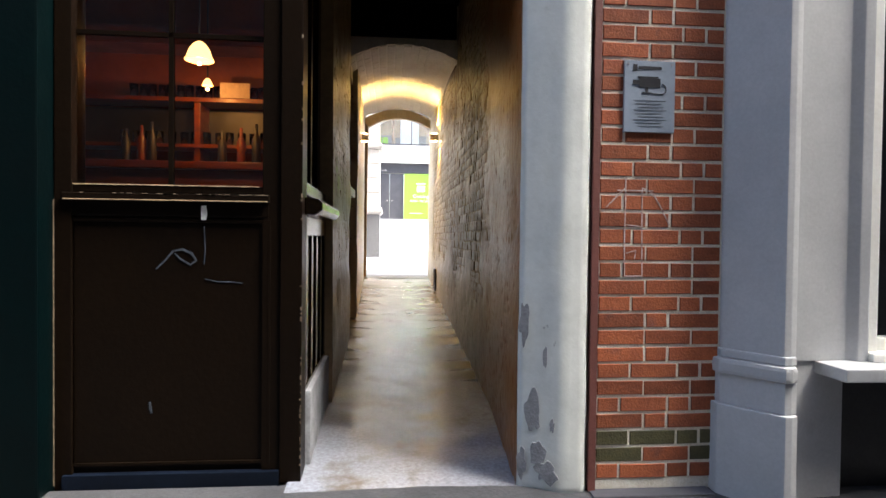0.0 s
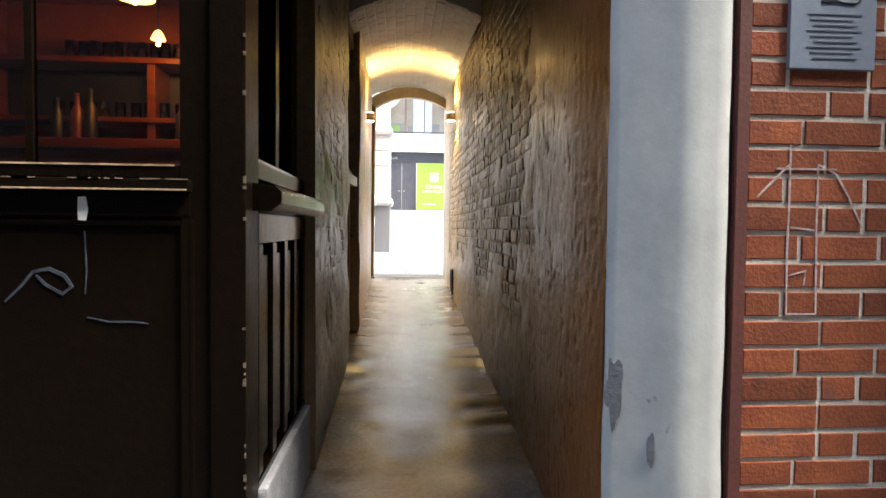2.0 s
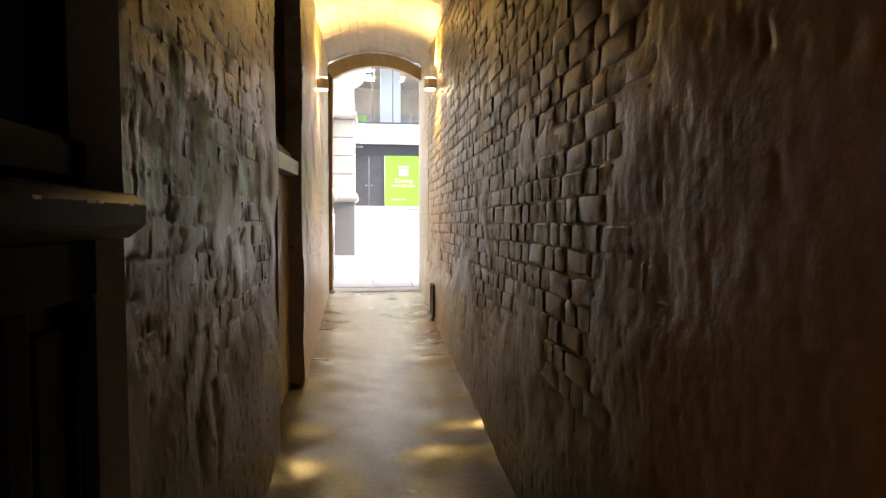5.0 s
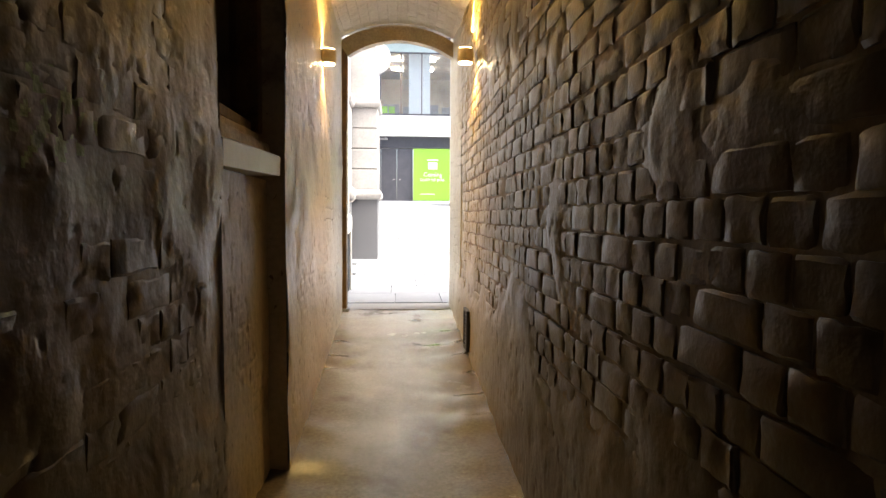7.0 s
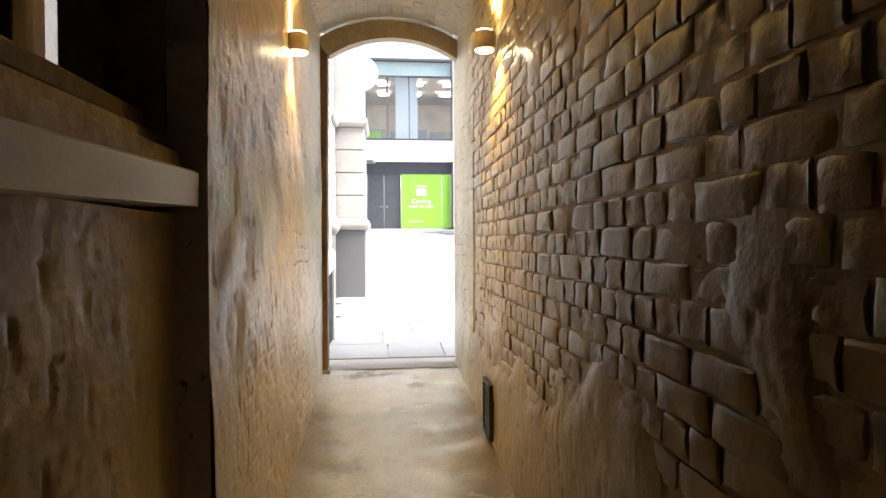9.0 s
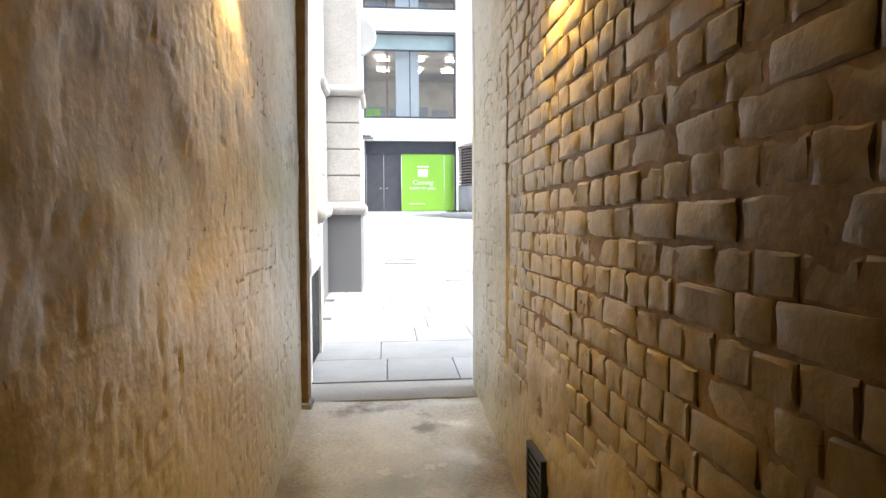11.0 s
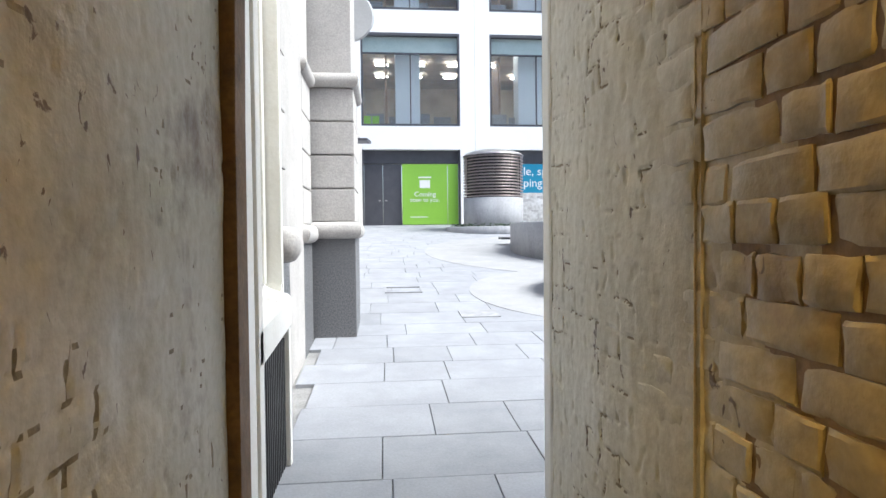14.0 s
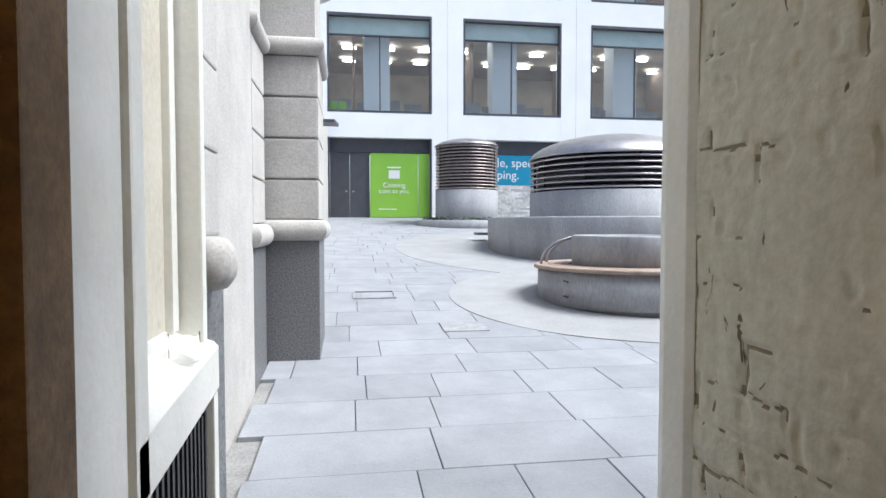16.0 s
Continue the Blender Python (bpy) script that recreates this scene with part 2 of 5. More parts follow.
M_JAMB = material("dark_brown_old_jamb", (0.21, 0.115, 0.034), (0.14, 0.075, 0.022), 0.6, 6, 50, 0.5, 0.5, stain=(0.06, 0.04, 0.02), stain_scale=6, stain_at=0.60)
M_FRAME = material("cream_brown_door_frame", (0.46, 0.37, 0.23), (0.36, 0.28, 0.16), 0.5, 6, 50, 0.5, 0.5, stain=(0.10, 0.07, 0.05), stain_scale=5, stain_at=0.62)
M_LEAF = material("dark_foliage", (0.05, 0.09, 0.03), (0.03, 0.06, 0.02), 0.7, 12, 60, 0.2, 0.4, vary=0.3)


# ---- mesh helpers ----
def mesh(name, verts, faces, mat, smooth=False, parent=None, bevel=0.0, sharp=0.0):
    d = bpy.data.meshes.new(name)
    d.from_pydata(verts, [], faces)
    bm = bmesh.new()
    bm.from_mesh(d)
    bmesh.ops.recalc_face_normals(bm, faces=bm.faces)
    if bevel:
        bmesh.ops.bevel(bm, geom=bm.edges[:], offset=bevel, segments=2, affect="EDGES", profile=0.7)
    if sharp:
        for e in bm.edges:
            e.smooth = e.calc_face_angle(0.0) < sharp
    bm.to_mesh(d)
    bm.free()
    d.materials.append(mat)
    if smooth:
        d.polygons.foreach_set("use_smooth", [True] * len(d.polygons))
    ob = new(name, d)
    if parent:
        ob.parent = parent
    return ob


BOXF = [(0, 1, 3, 2), (4, 6, 7, 5), (0, 4, 5, 1), (2, 3, 7, 6), (0, 2, 6, 4), (1, 5, 7, 3)]


def boxes(name, blocks, mat, parent=None, bevel=0.0):
    """Boxes (x0, x1, y0, y1, z0, z1) joined into one mesh."""
    v, f = [], []
    for x0, x1, y0, y1, z0, z1 in blocks:
        k = len(v)
        v += [(x, y, z) for x in (x0, x1) for y in (y0, y1) for z in (z0, z1)]
        f += [tuple(i + k for i in q) for q in BOXF]
    return mesh(name, v, f, mat, False, parent, bevel)


def each(name, blocks, mat, bevel=0.0):
    """The same boxes, as a part each."""
    return [boxes(name, [b], mat, None, bevel) for b in blocks]


def prism(name, plan, z0, z1, mat, parent=None, bevel=0.0):
    """An upright prism over a plan of (x, y) corners."""
    n = len(plan)
    v = [(x, y, z0) for x, y in plan] + [(x, y, z1) for x, y in plan]
    f = [tuple(range(n)), tuple(range(2 * n - 1, n - 1, -1))] + [(i, (i + 1) % n, n + (i + 1) % n, n + i) for i in range(n)]
    return mesh(name, v, f, mat, False, parent, bevel)


def extrude_x(name, prof, x0, x1, mat, parent=None, bevel=0.0):
    """A profile of (y, z) drawn out along x."""
    n = len(prof)
    v = [(x0, y, z) for y, z in prof] + [(x1, y, z) for y, z in prof]
    f = [tuple(range(n)), tuple(range(2 * n - 1, n - 1, -1))] + [(i, (i + 1) % n, n + (i + 1) % n, n + i) for i in range(n)]
    return mesh(name, v, f, mat, False, parent, bevel)


def extrude_y(name, prof, y0, y1, mat, parent=None, bevel=0.0, dx=0.0, dz=0.0):
    """A profile of (x, z) drawn out along y, drifting by dx, dz."""
    n = len(prof)
    v = [(x, y0, z) for x, z in prof] + [(x + dx, y1, z + dz) for x, z in prof]
    f = [tuple(range(n)), tuple(range(2 * n - 1, n - 1, -1))] + [(i, (i + 1) % n, n + (i + 1) % n, n + i) for i in range(n)]
    return mesh(name, v, f, mat, False, parent, bevel)


def lathe(name, prof, mat, seg=32, at=(0, 0, 0), parent=None, smooth=True):
    """A profile of (radius, z) turned round the upright axis at a place."""
    v, f = [], []
    for r, z in prof:
        v += [(at[0] + r * math.cos(2 * math.pi * i / seg), at[1] + r * math.sin(2 * math.pi * i / seg), at[2] + z) for i in range(seg)]
    for j in range(len(prof) - 1):
        for i in range(seg):
            f.append((j * seg + i, j * seg + (i + 1) % seg, (j + 1) * seg + (i + 1) % seg, (j + 1) * seg + i))
    f.append(tuple(range(seg)))
    f.append(tuple((len(prof) - 1) * seg + i for i in range(seg)))
    ob = mesh(name, v, f, mat, False, parent)
    if smooth:
        for p in ob.data.polygons:
            p.use_smooth = len(p.vertices) == 4 and abs(p.normal.z) < 0.9
    return ob


def tube(name, pts, r, mat, seg=8, parent=None):
    v, f = [], []
    for k, p in enumerate(pts):
        a, b = Vector(pts[max(0, k - 1)]), Vector(pts[min(len(pts) - 1, k + 1)])
        q = (b - a).to_track_quat("Z", "Y")
        for i in range(seg):
            w = 2 * math.pi * i / seg
            v.append(tuple(Vector(p) + q @ Vector((r * math.cos(w), r * math.sin(w), 0))))
    for k in range(len(pts) - 1):
        for i in range(seg):
            f.append((k * seg + i, k * seg + (i + 1) % seg, (k + 1) * seg + (i + 1) % seg, (k + 1) * seg + i))
    f += [tuple(range(seg)), tuple((len(pts) - 1) * seg + i for i in range(seg))]
    return mesh(name, v, f, mat, True, parent)


def empty(name, at=(0, 0, 0)):
    e = new(name)
    e.location = at
    return e


def under(parent, *obs):
    """Parents parts that were built in world places."""
    for o in obs:
        o.parent = parent
        o.matrix_parent_inverse = Matrix.Translation(-parent.location)
    return parent


def letters(name, body, size, at, mat, parent=None, rx=90, rz=0, align="LEFT", depth=0.004):
    c = bpy.data.curves.new(name, "FONT")
    c.body, c.size, c.align_x, c.extrude = body, size, align, depth
    t = bpy.data.objects.new(name, c)
    scene.collection.objects.link(t)
    bpy.context.view_layer.update()
    d = bpy.data.meshes.new_from_object(t.evaluated_get(bpy.context.evaluated_depsgraph_get()))
    bpy.data.objects.remove(t)
    d.transform(pose(*at, rx, 0, rz))
    d.materials.clear()
    d.materials.append(mat)
    ob = new(name, d)
    if parent:
        under(parent, ob)
    return ob


PROFILE = [(-60, -0.25), (0, -0.12), (2.7, -0.07), (9.8, 0.413), (14.8, 0.663), (31.2, 2.03), (60, 2.5), (400, 2.5)]


def gz(y):
    """Height of the ground, which climbs gently through the passage and the yard."""
    for (a, za), (b, zb) in zip(PROFILE, PROFILE[1:]):
        if y <= b:
            return za + (zb - za) * (y - a) / (b - a)
    return PROFILE[-1][1]


def nz(*p, s=1.0, seed=0.0):
    return noise.noise(Vector((p[0] * s + seed, p[1] * s, (p[2] if len(p) > 2 else 0) * s)))


def step01(v, a, b):
    t = min(1, max(0, (v - a) / (b - a)))
    return t * t * (3 - 2 * t)


# ---- ground ----
ys = [-60, 0, 2.7, 9.8, 14.8, 31.2, 60, 400]
xs = [-300, -60, -0.45, 0.72, 60, 300]
gv = [(x, y, gz(y) - 0.03) for y in ys for x in xs]
gf = [(j * 6 + i, j * 6 + i + 1, j * 6 + i + 7, j * 6 + i + 6) for j in range(7) for i in range(5)]
ground = tagged(mesh("ground", gv, gf, M_JOINT), "grey bedding ground under the paving", "ground", kind="structure")
boxes_v = [(x, y, gz(y) + 0.0) for y in (-30, 0, 2.83) for x in (-30, 30)]
street = tagged(mesh("pavement", boxes_v, [(0, 1, 3, 2), (2, 3, 5, 4)], M_STREET), "dark grey worn street paving before the facades", "pavement", kind="structure")

# passage floor: trodden concrete with a shallow dip and ripples
nx, ny = 26, 190
fv, ff = [], []
for j in range(ny + 1):
    y = 2.70 + (9.86 - 2.70) * j / ny
    for i in range(nx + 1):
        u = i / nx
        x = -0.46 + 1.18 * u
        h = 0.012 * (2 * u - 1) ** 2 + 0.010 * nz(x, y, s=2.3) + 0.004 * nz(x, y, s=9) + 0.010 * step01(abs(2 * u - 1), 0.86, 1.0) * step01(y, 2.9, 3.6) + 0.011 * math.sin(y * 17 + 2.5 * nz(x, y, s=1.5)) * min(1, abs(2 * u - 0.95) * 1.5) ** 2 * (0.6 + 0.8 * nz(x, y, s=2.0, seed=4))
        fv.append((x, y, gz(y) + 0.003 + h * step01(y, 2.68, 3.2)))
ff = [(j * (nx + 1) + i, j * (nx + 1) + i + 1, (j + 1) * (nx + 1) + i + 1, (j + 1) * (nx + 1) + i) for j in range(ny) for i in range(nx)]
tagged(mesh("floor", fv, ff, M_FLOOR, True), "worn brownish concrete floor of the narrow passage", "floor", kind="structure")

# ---- passage walls ----
YA, YB = 2.786, 9.95


def crack(y, z):
    """How open a brick joint shows through the plaster at a place, 0 to 1."""
    zz = z + 0.018 * nz(y, z, s=5, seed=41) + 0.007 * nz(y, z, s=27, seed=42)
    yy = y + 0.022 * nz(y, z, s=6, seed=43) + 0.008 * nz(y, z, s=25, seed=44)
    c = math.floor(zz / 0.0778)
    dz = abs(zz / 0.0778 - c - 0.5) * 0.0778
    q = yy / 0.22 + 0.5 * (c % 2) + 0.25 * nz(c * 1.7, 0.3, s=1.0)
    dy = abs(q - math.floor(q) - 0.5) * 0.22
    line = max(0.75 - step01(0.0389 - dz, 0.001, 0.006), 1 - step01(0.11 - dy, 0.001, 0.008), 0)
    return line * step01(nz(y, z, s=2.6, seed=47) + 0.6 * nz(y, z, s=11, seed=49) + 0.5 * nz(y, z, s=34, seed=51), 0.02, 0.5)


def wall_sheet(name, x, side, y0, y1, z1, cover, mat, dx=0.0, step=0.018, skirt=None, flare=0.0, cracks=0.0):
    """Backing of a passage wall: joints lie deep, plaster patches lie over the bricks."""
    n_y, n_z = int((y1 - y0) / step), int((z1 + 0.15) / step)
    v, idx = [], []
    for j in range(n_z + 1):
        z = -0.15 + (z1 + 0.15) * j / n_z
        for i in range(n_y + 1):
            y = y0 + (y1 - y0) * i / n_y
            c = cover(y, z)
            h = -0.0032 + 0.0152 * c + 0.004 * nz(y, z, s=7.0, seed=side * 5) * (1 - c) + (0.006 * nz(y, z, s=3.0, seed=side * 9) + 0.0016 * nz(y * 30, z * 11, seed=2) - 0.003 * step01(nz(y * 24, z * 17, seed=21), 0.40, 0.52)) * (0.4 + 0.6 * c)
            h -= cracks * crack(y, z) if cracks else 0
            v.append((x + dx * (y - y0) - side * h - flare * (1 - step01(y, 2.8, 4.0)), y, z))
    w = n_y + 1
    f = [(j * w + i, j * w + i + 1, (j + 1) * w + i + 1, (j + 1) * w + i) for j in range(n_z) for i in range(n_y)]
    k = len(v)
    out = 0.35 * side
    v += [(x + out, y0, -0.15), (x + out, y1, -0.15), (x + out, y1, z1), (x + out, y0, z1)]
    a, b, c_, d_ = 0, n_y, n_z * w + n_y, n_z * w
    f += [(k, k + 1, k + 2, k + 3), (a, k, k + 3, d_), (b, c_, k + 2, k + 1), (d_, k + 3, k + 2, c_), (a, b, k + 1, k)]
    ob = mesh(name, v, f, mat, True)
    for p in ob.data.polygons[-5:]:
        p.use_smooth = False
    if skirt:
        for m_, where in skirt:
            ob.data.materials.append(m_)
            for p in ob.data.polygons:
                if where(p.center.y, p.center.z):
                    p.material_index = len(ob.data.materials) - 1
    return ob


def cover_right(y, z):
    n1 = 0.30 * nz(y, z, s=1.6, seed=3) + 0.16 * nz(y, z, s=5, seed=5)
    low = 1 - step01(z - gz(y) + n1 * 1.2, 0.42, 0.72)
    front = 1 - step01(y + n1 * 2.2, 3.75, 4.5)
    end = step01(y + n1 * 1.2, 9.0, 9.45)
    return max(low, front, end, 0.8 * step01(n1, 0.10, 0.26))


def cover_near(y, z):
    n1 = 0.34 * nz(y, z, s=1.7, seed=13) + 0.18 * nz(y, z, s=5, seed=15)
    return max(1 - step01(z - gz(y) + n1, 0.5, 0.85), 0.92 * step01(n1, 0.02, 0.28))


def cover_left(y, z):
    n1 = 0.34 * nz(y, z, s=1.7, seed=13) + 0.18 * nz(y, z, s=5, seed=15)
    low = 1 - step01(z - gz(y) + n1, 0.6, 0.95)
    end = step01(y + n1 * 1.5, 8.6, 9.3)
    return max(low, end, 0.97 * step01(n1, -0.22, 0.06))


OPEN = lambda y, z: crack(y, z) > 0.5
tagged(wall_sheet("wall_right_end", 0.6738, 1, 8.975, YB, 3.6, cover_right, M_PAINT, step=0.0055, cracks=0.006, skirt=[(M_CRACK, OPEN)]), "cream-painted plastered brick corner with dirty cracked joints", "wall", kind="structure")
tagged(wall_sheet("wall_right", 0.675, 1, YA, 9.0, 3.6, cover_right, M_PAINT, step=0.0125, cracks=0.006, skirt=[(M_SEAM, lambda y, z: y < 8.78 + 0.35 * nz(y, z, s=6, seed=63) and cover_right(y, z) < 0.18 + 0.2 * nz(y, z, s=9, seed=61))], flare=0.048), "old cream-painted brick passage wall, partly plastered over, shade in its colour", "wall", kind="structure")
tagged(wall_sheet("wall_left_near", -0.365, -1, 3.93, 5.73, 3.6, cover_near, M_PAINT_L, step=0.008, cracks=0.008, skirt=[(M_CRACK, lambda y, z: crack(y, z) > 0.6), (M_ALGAE, lambda y, z: nz(y, z, s=5, seed=6) + 0.8 * nz(y, z, s=31, seed=2) > 0.02 + 7 * abs(z - 1.48) ** 1.5 + 0.8 * max(0, y - 4.25))]), "flaking cream-painted brick passage wall, near stretch shaded in its colour", "wall", kind="structure")
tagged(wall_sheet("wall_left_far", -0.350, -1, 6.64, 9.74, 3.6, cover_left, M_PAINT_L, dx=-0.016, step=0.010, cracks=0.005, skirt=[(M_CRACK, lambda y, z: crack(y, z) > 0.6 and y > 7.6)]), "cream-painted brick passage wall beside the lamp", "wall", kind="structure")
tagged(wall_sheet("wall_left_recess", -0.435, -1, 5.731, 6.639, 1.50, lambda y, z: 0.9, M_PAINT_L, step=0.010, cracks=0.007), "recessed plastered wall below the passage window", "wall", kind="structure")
tagged(boxes("wall_left_lintel", [(-0.75, -0.40, 5.731, 6.639, 2.75, 3.6)], M_PAINT_L), "painted wall over the passage window", "wall", kind="structure")

# vault over the inner passage, flat dark soffit over the outer part
def arch(x0, x1, zs, rise, n=14):
    r = ((x1 - x0) ** 2 / 4 + rise ** 2) / (2 * rise)
    cx, cz = (x0 + x1) / 2, zs + rise - r
    a = math.asin((x1 - x0) / 2 / r)
    return [(cx + r * math.sin(-a + 2 * a * i / n), cz + r * math.cos(-a + 2 * a * i / n)) for i in range(n + 1)]


under_ = arch(-0.42, 0.70, 2.86, 0.16)
prof = under_ + [(0.70, 3.6), (-0.42, 3.6)]
v0, n0, NS = [], len(prof), 60
for j in range(NS + 1):
    y = 6.05 + (9.74 - 6.05) * j / NS
    for i, (x, z) in enumerate(prof):
        v0.append((x, y, z + (0.14 * j / NS if i <= 14 else 0.14) + (0.006 * nz(x, y, s=6) if i <= 14 else 0)))
f0 = [(j * n0 + i, j * n0 + (i + 1) % n0, (j + 1) * n0 + (i + 1) % n0, (j + 1) * n0 + i) for j in range(NS) for i in range(n0)]
f0 += [tuple(range(n0)), tuple(NS * n0 + i for i in range(n0))]
tagged(mesh("ceiling", v0, f0, M_VAULT), "cream-painted shallow brick barrel vault", "ceiling", kind="structure")
tagged(boxes("ceiling_outer", [(-0.75, 1.0, 2.9, 6.05, 3.42, 3.6)], M_DARK), "dark painted soffit over the passage mouth", "ceiling", kind="structure")
# The second box is an unseen lintel, added to keep sky light out.
tagged(boxes("beam_front", [(-0.72, 0.66, 6.0, 6.049, 3.08, 3.42), (-0.4, 0.66, 2.9, 3.02, 2.42, 3.42)], M_DARK), "dark painted beam at the vault, and an unseen lintel added against sky light", "beam", kind="structure")

# ---- door frame at the far end ----
fr = empty("door_frame", (0, 9.79, gz(9.79)))
tagged(fr, "old cream and brown arched timber frame at the passage end", "door frame")
inn, outr = arch(-0.325, 0.655, 2.85, 0.15), arch(-0.425, 0.70, 2.97, 0.17)
av = [(x, y, z) for y in (9.742, 9.84) for x, z in inn + outr]
n1 = 15
af = []
for i in range(14):
    af += [(i, i + 1, n1 + i + 1, n1 + i), (2 * n1 + i, 3 * n1 + i, 3 * n1 + i + 1, 2 * n1 + i + 1), (i, 2 * n1 + i, 2 * n1 + i + 1, i + 1), (n1 + i, n1 + i + 1, 3 * n1 + i + 1, 3 * n1 + i)]
af += [(0, n1, 3 * n1, 2 * n1), (14, 44, 59, 29)]
under(fr, mesh("arch", av, af, M_FRAME),
      extrude_y("jamb", [(-0.46, 0.38), (-0.352, 0.38), (-0.348, 2.0), (-0.335, 2.85), (-0.425, 2.97), (-0.46, 2.97)], 9.75, 9.885, M_JAMB, bevel=0.006),
      boxes("shoe", [(-0.47, -0.33, 9.72, 9.86, 0.39, 0.455)], M_BARE, bevel=0.012))
tagged(boxes("wall_over_arch", [(-0.75, 1.0, 9.86, 10.10, 3.14, 5.0)], M_PORT), "stone wall over the passage end", "wall", kind="structure")
tagged(boxes("threshold", [(-0.46, 0.70, 9.862, 10.266, 0.30, 0.43)], M_PALE, bevel=0.006), "pale worn stone threshold step", "step", kind="structure")

# smooth painted corner at the passage end
end_plan = [(0.672, 9.90), (0.684, 9.955), (0.670, 9.965), (0.662, 9.985), (0.662, 10.06), (0.672, 10.095), (0.70, 10.112), (1.02, 10.112), (1.02, 9.90)]
tagged(prism("corner_pilaster", end_plan, 0.30, 3.3, M_GLOSSW, bevel=0.004), "cream-painted rounded masonry corner", "wall", kind="structure")
tagged(boxes("wall_yard_south", [(1.02, 14.0, 9.86, 10.10, 0.2, 5.0)], M_PORT), "stone wall along the yard", "wall", kind="structure")

# ---- vent in the right wall ----
vent = empty("air_vent", (0.66, 8.3, 0.45))
tagged(vent, "small dark metal vent at the foot of the wall", "vent")
under(vent, boxes("vent_frame", [(0.640, 0.672, 8.25, 8.27, 0.36, 0.66), (0.640, 0.672, 8.45, 8.47, 0.36, 0.66), (0.640, 0.672, 8.27, 8.45, 0.36, 0.38), (0.640, 0.672, 8.27, 8.45, 0.64, 0.66)], M_BLACK),
      *each("slat", [(0.645, 0.668, 8.27, 8.45, 0.395 + 0.03 * i, 0.41 + 0.03 * i) for i in range(8)], M_BLACK))


# ---- wall lamps: up and down lights ----
def wall_lamp(x, side, y, z):
    e = empty("wall_lamp", (x, y, z))
    tagged(e, "small cream box wall lamp shining up and down", "wall lamp", "passage wall lamps")
    s = -side
    cx = x + s * 0.055
    body = lathe("housing", [(0.050, -0.045), (0.054, -0.04), (0.054, 0.04), (0.050, 0.045), (0.044, 0.045), (0.044, 0.02), (0.0441, -0.02), (0.044, -0.045)], M_LAMPBOX, 20, (cx, y, z))
    arm = boxes("bracket", [tuple(sorted((x, x + s * 0.02))) + (y - 0.03, y + 0.03, z - 0.03, z + 0.03)], M_LAMPBOX, bevel=0.004)
    lens = lathe("lens", [(0.043, -0.0505), (0.043, -0.0455)], M_LED, 20, (cx, y, z))
    lens_up = lathe("lens", [(0.043, 0.0455), (0.043, 0.0505)], M_LED, 20, (cx, y, z))
    under(e, body, arm, lens, lens_up)
    for up in (-1, 1):
        lt = new("lamp_light", bpy.data.lights.new("lamp_light", "SPOT"))
        lt.data.energy, lt.data.color, lt.data.shadow_soft_size = 15.0, (1.0, 0.67, 0.24), 0.03
        lt.data.spot_size, lt.data.spot_blend = math.radians(115), 0.6
        lt.matrix_world = look((cx, y, z + up * 0.075), (cx + s * 0.02, y, z + up * 1.0))


wall_lamp(-0.385, -1, 8.14, 2.42)
wall_lamp(0.655, 1, 8.10, 2.44)

# ---- conduit along the right springing ----
tagged(tube("cable", [(0.652, 6.0, 2.80), (0.650, 6.6, 2.84), (0.652, 7.3, 2.83), (0.650, 8.0, 2.86), (0.648, 8.1, 2.6)], 0.008, M_PAINT), "thin painted cable along the wall top", "cable")

# ---- passage window on the left ----
pw = empty("window_passage", (-0.42, 6.16, 1.6))
tagged(pw, "old timber window with cream sill and dark panes", "window", kind="structure")
under(pw, extrude_y("sill", [(-0.50, 1.492), (-0.362, 1.492), (-0.360, 1.574), (-0.372, 1.582), (-0.50, 1.582)], 5.762, 6.62, M_GLOSSW, bevel=0.006, dz=0.026),
      extrude_y("sub_sill", [(-0.55, 1.575), (-0.405, 1.575), (-0.41, 1.64), (-0.45, 1.655), (-0.455, 1.685), (-0.55, 1.70)], 5.735, 6.63, M_WORN, bevel=0.004, dz=0.014),
      boxes("frame", [(-0.56, -0.47, 5.69, 5.74, 1.70, 2.75), (-0.56, -0.44, 6.56, 6.635, 1.70, 2.75), (-0.56, -0.49, 6.10, 6.14, 1.74, 2.71), (-0.56, -0.47, 5.74, 6.56, 1.70, 1.74), (-0.56, -0.47, 5.74, 6.56, 2.71, 2.75)], M_JAMB, bevel=0.004),
      *each("pane", [(-0.532, -0.528, 5.74, 6.10, 1.74, 2.71), (-0.532, -0.528, 6.14, 6.56, 1.74, 2.71)], M_GLASS))

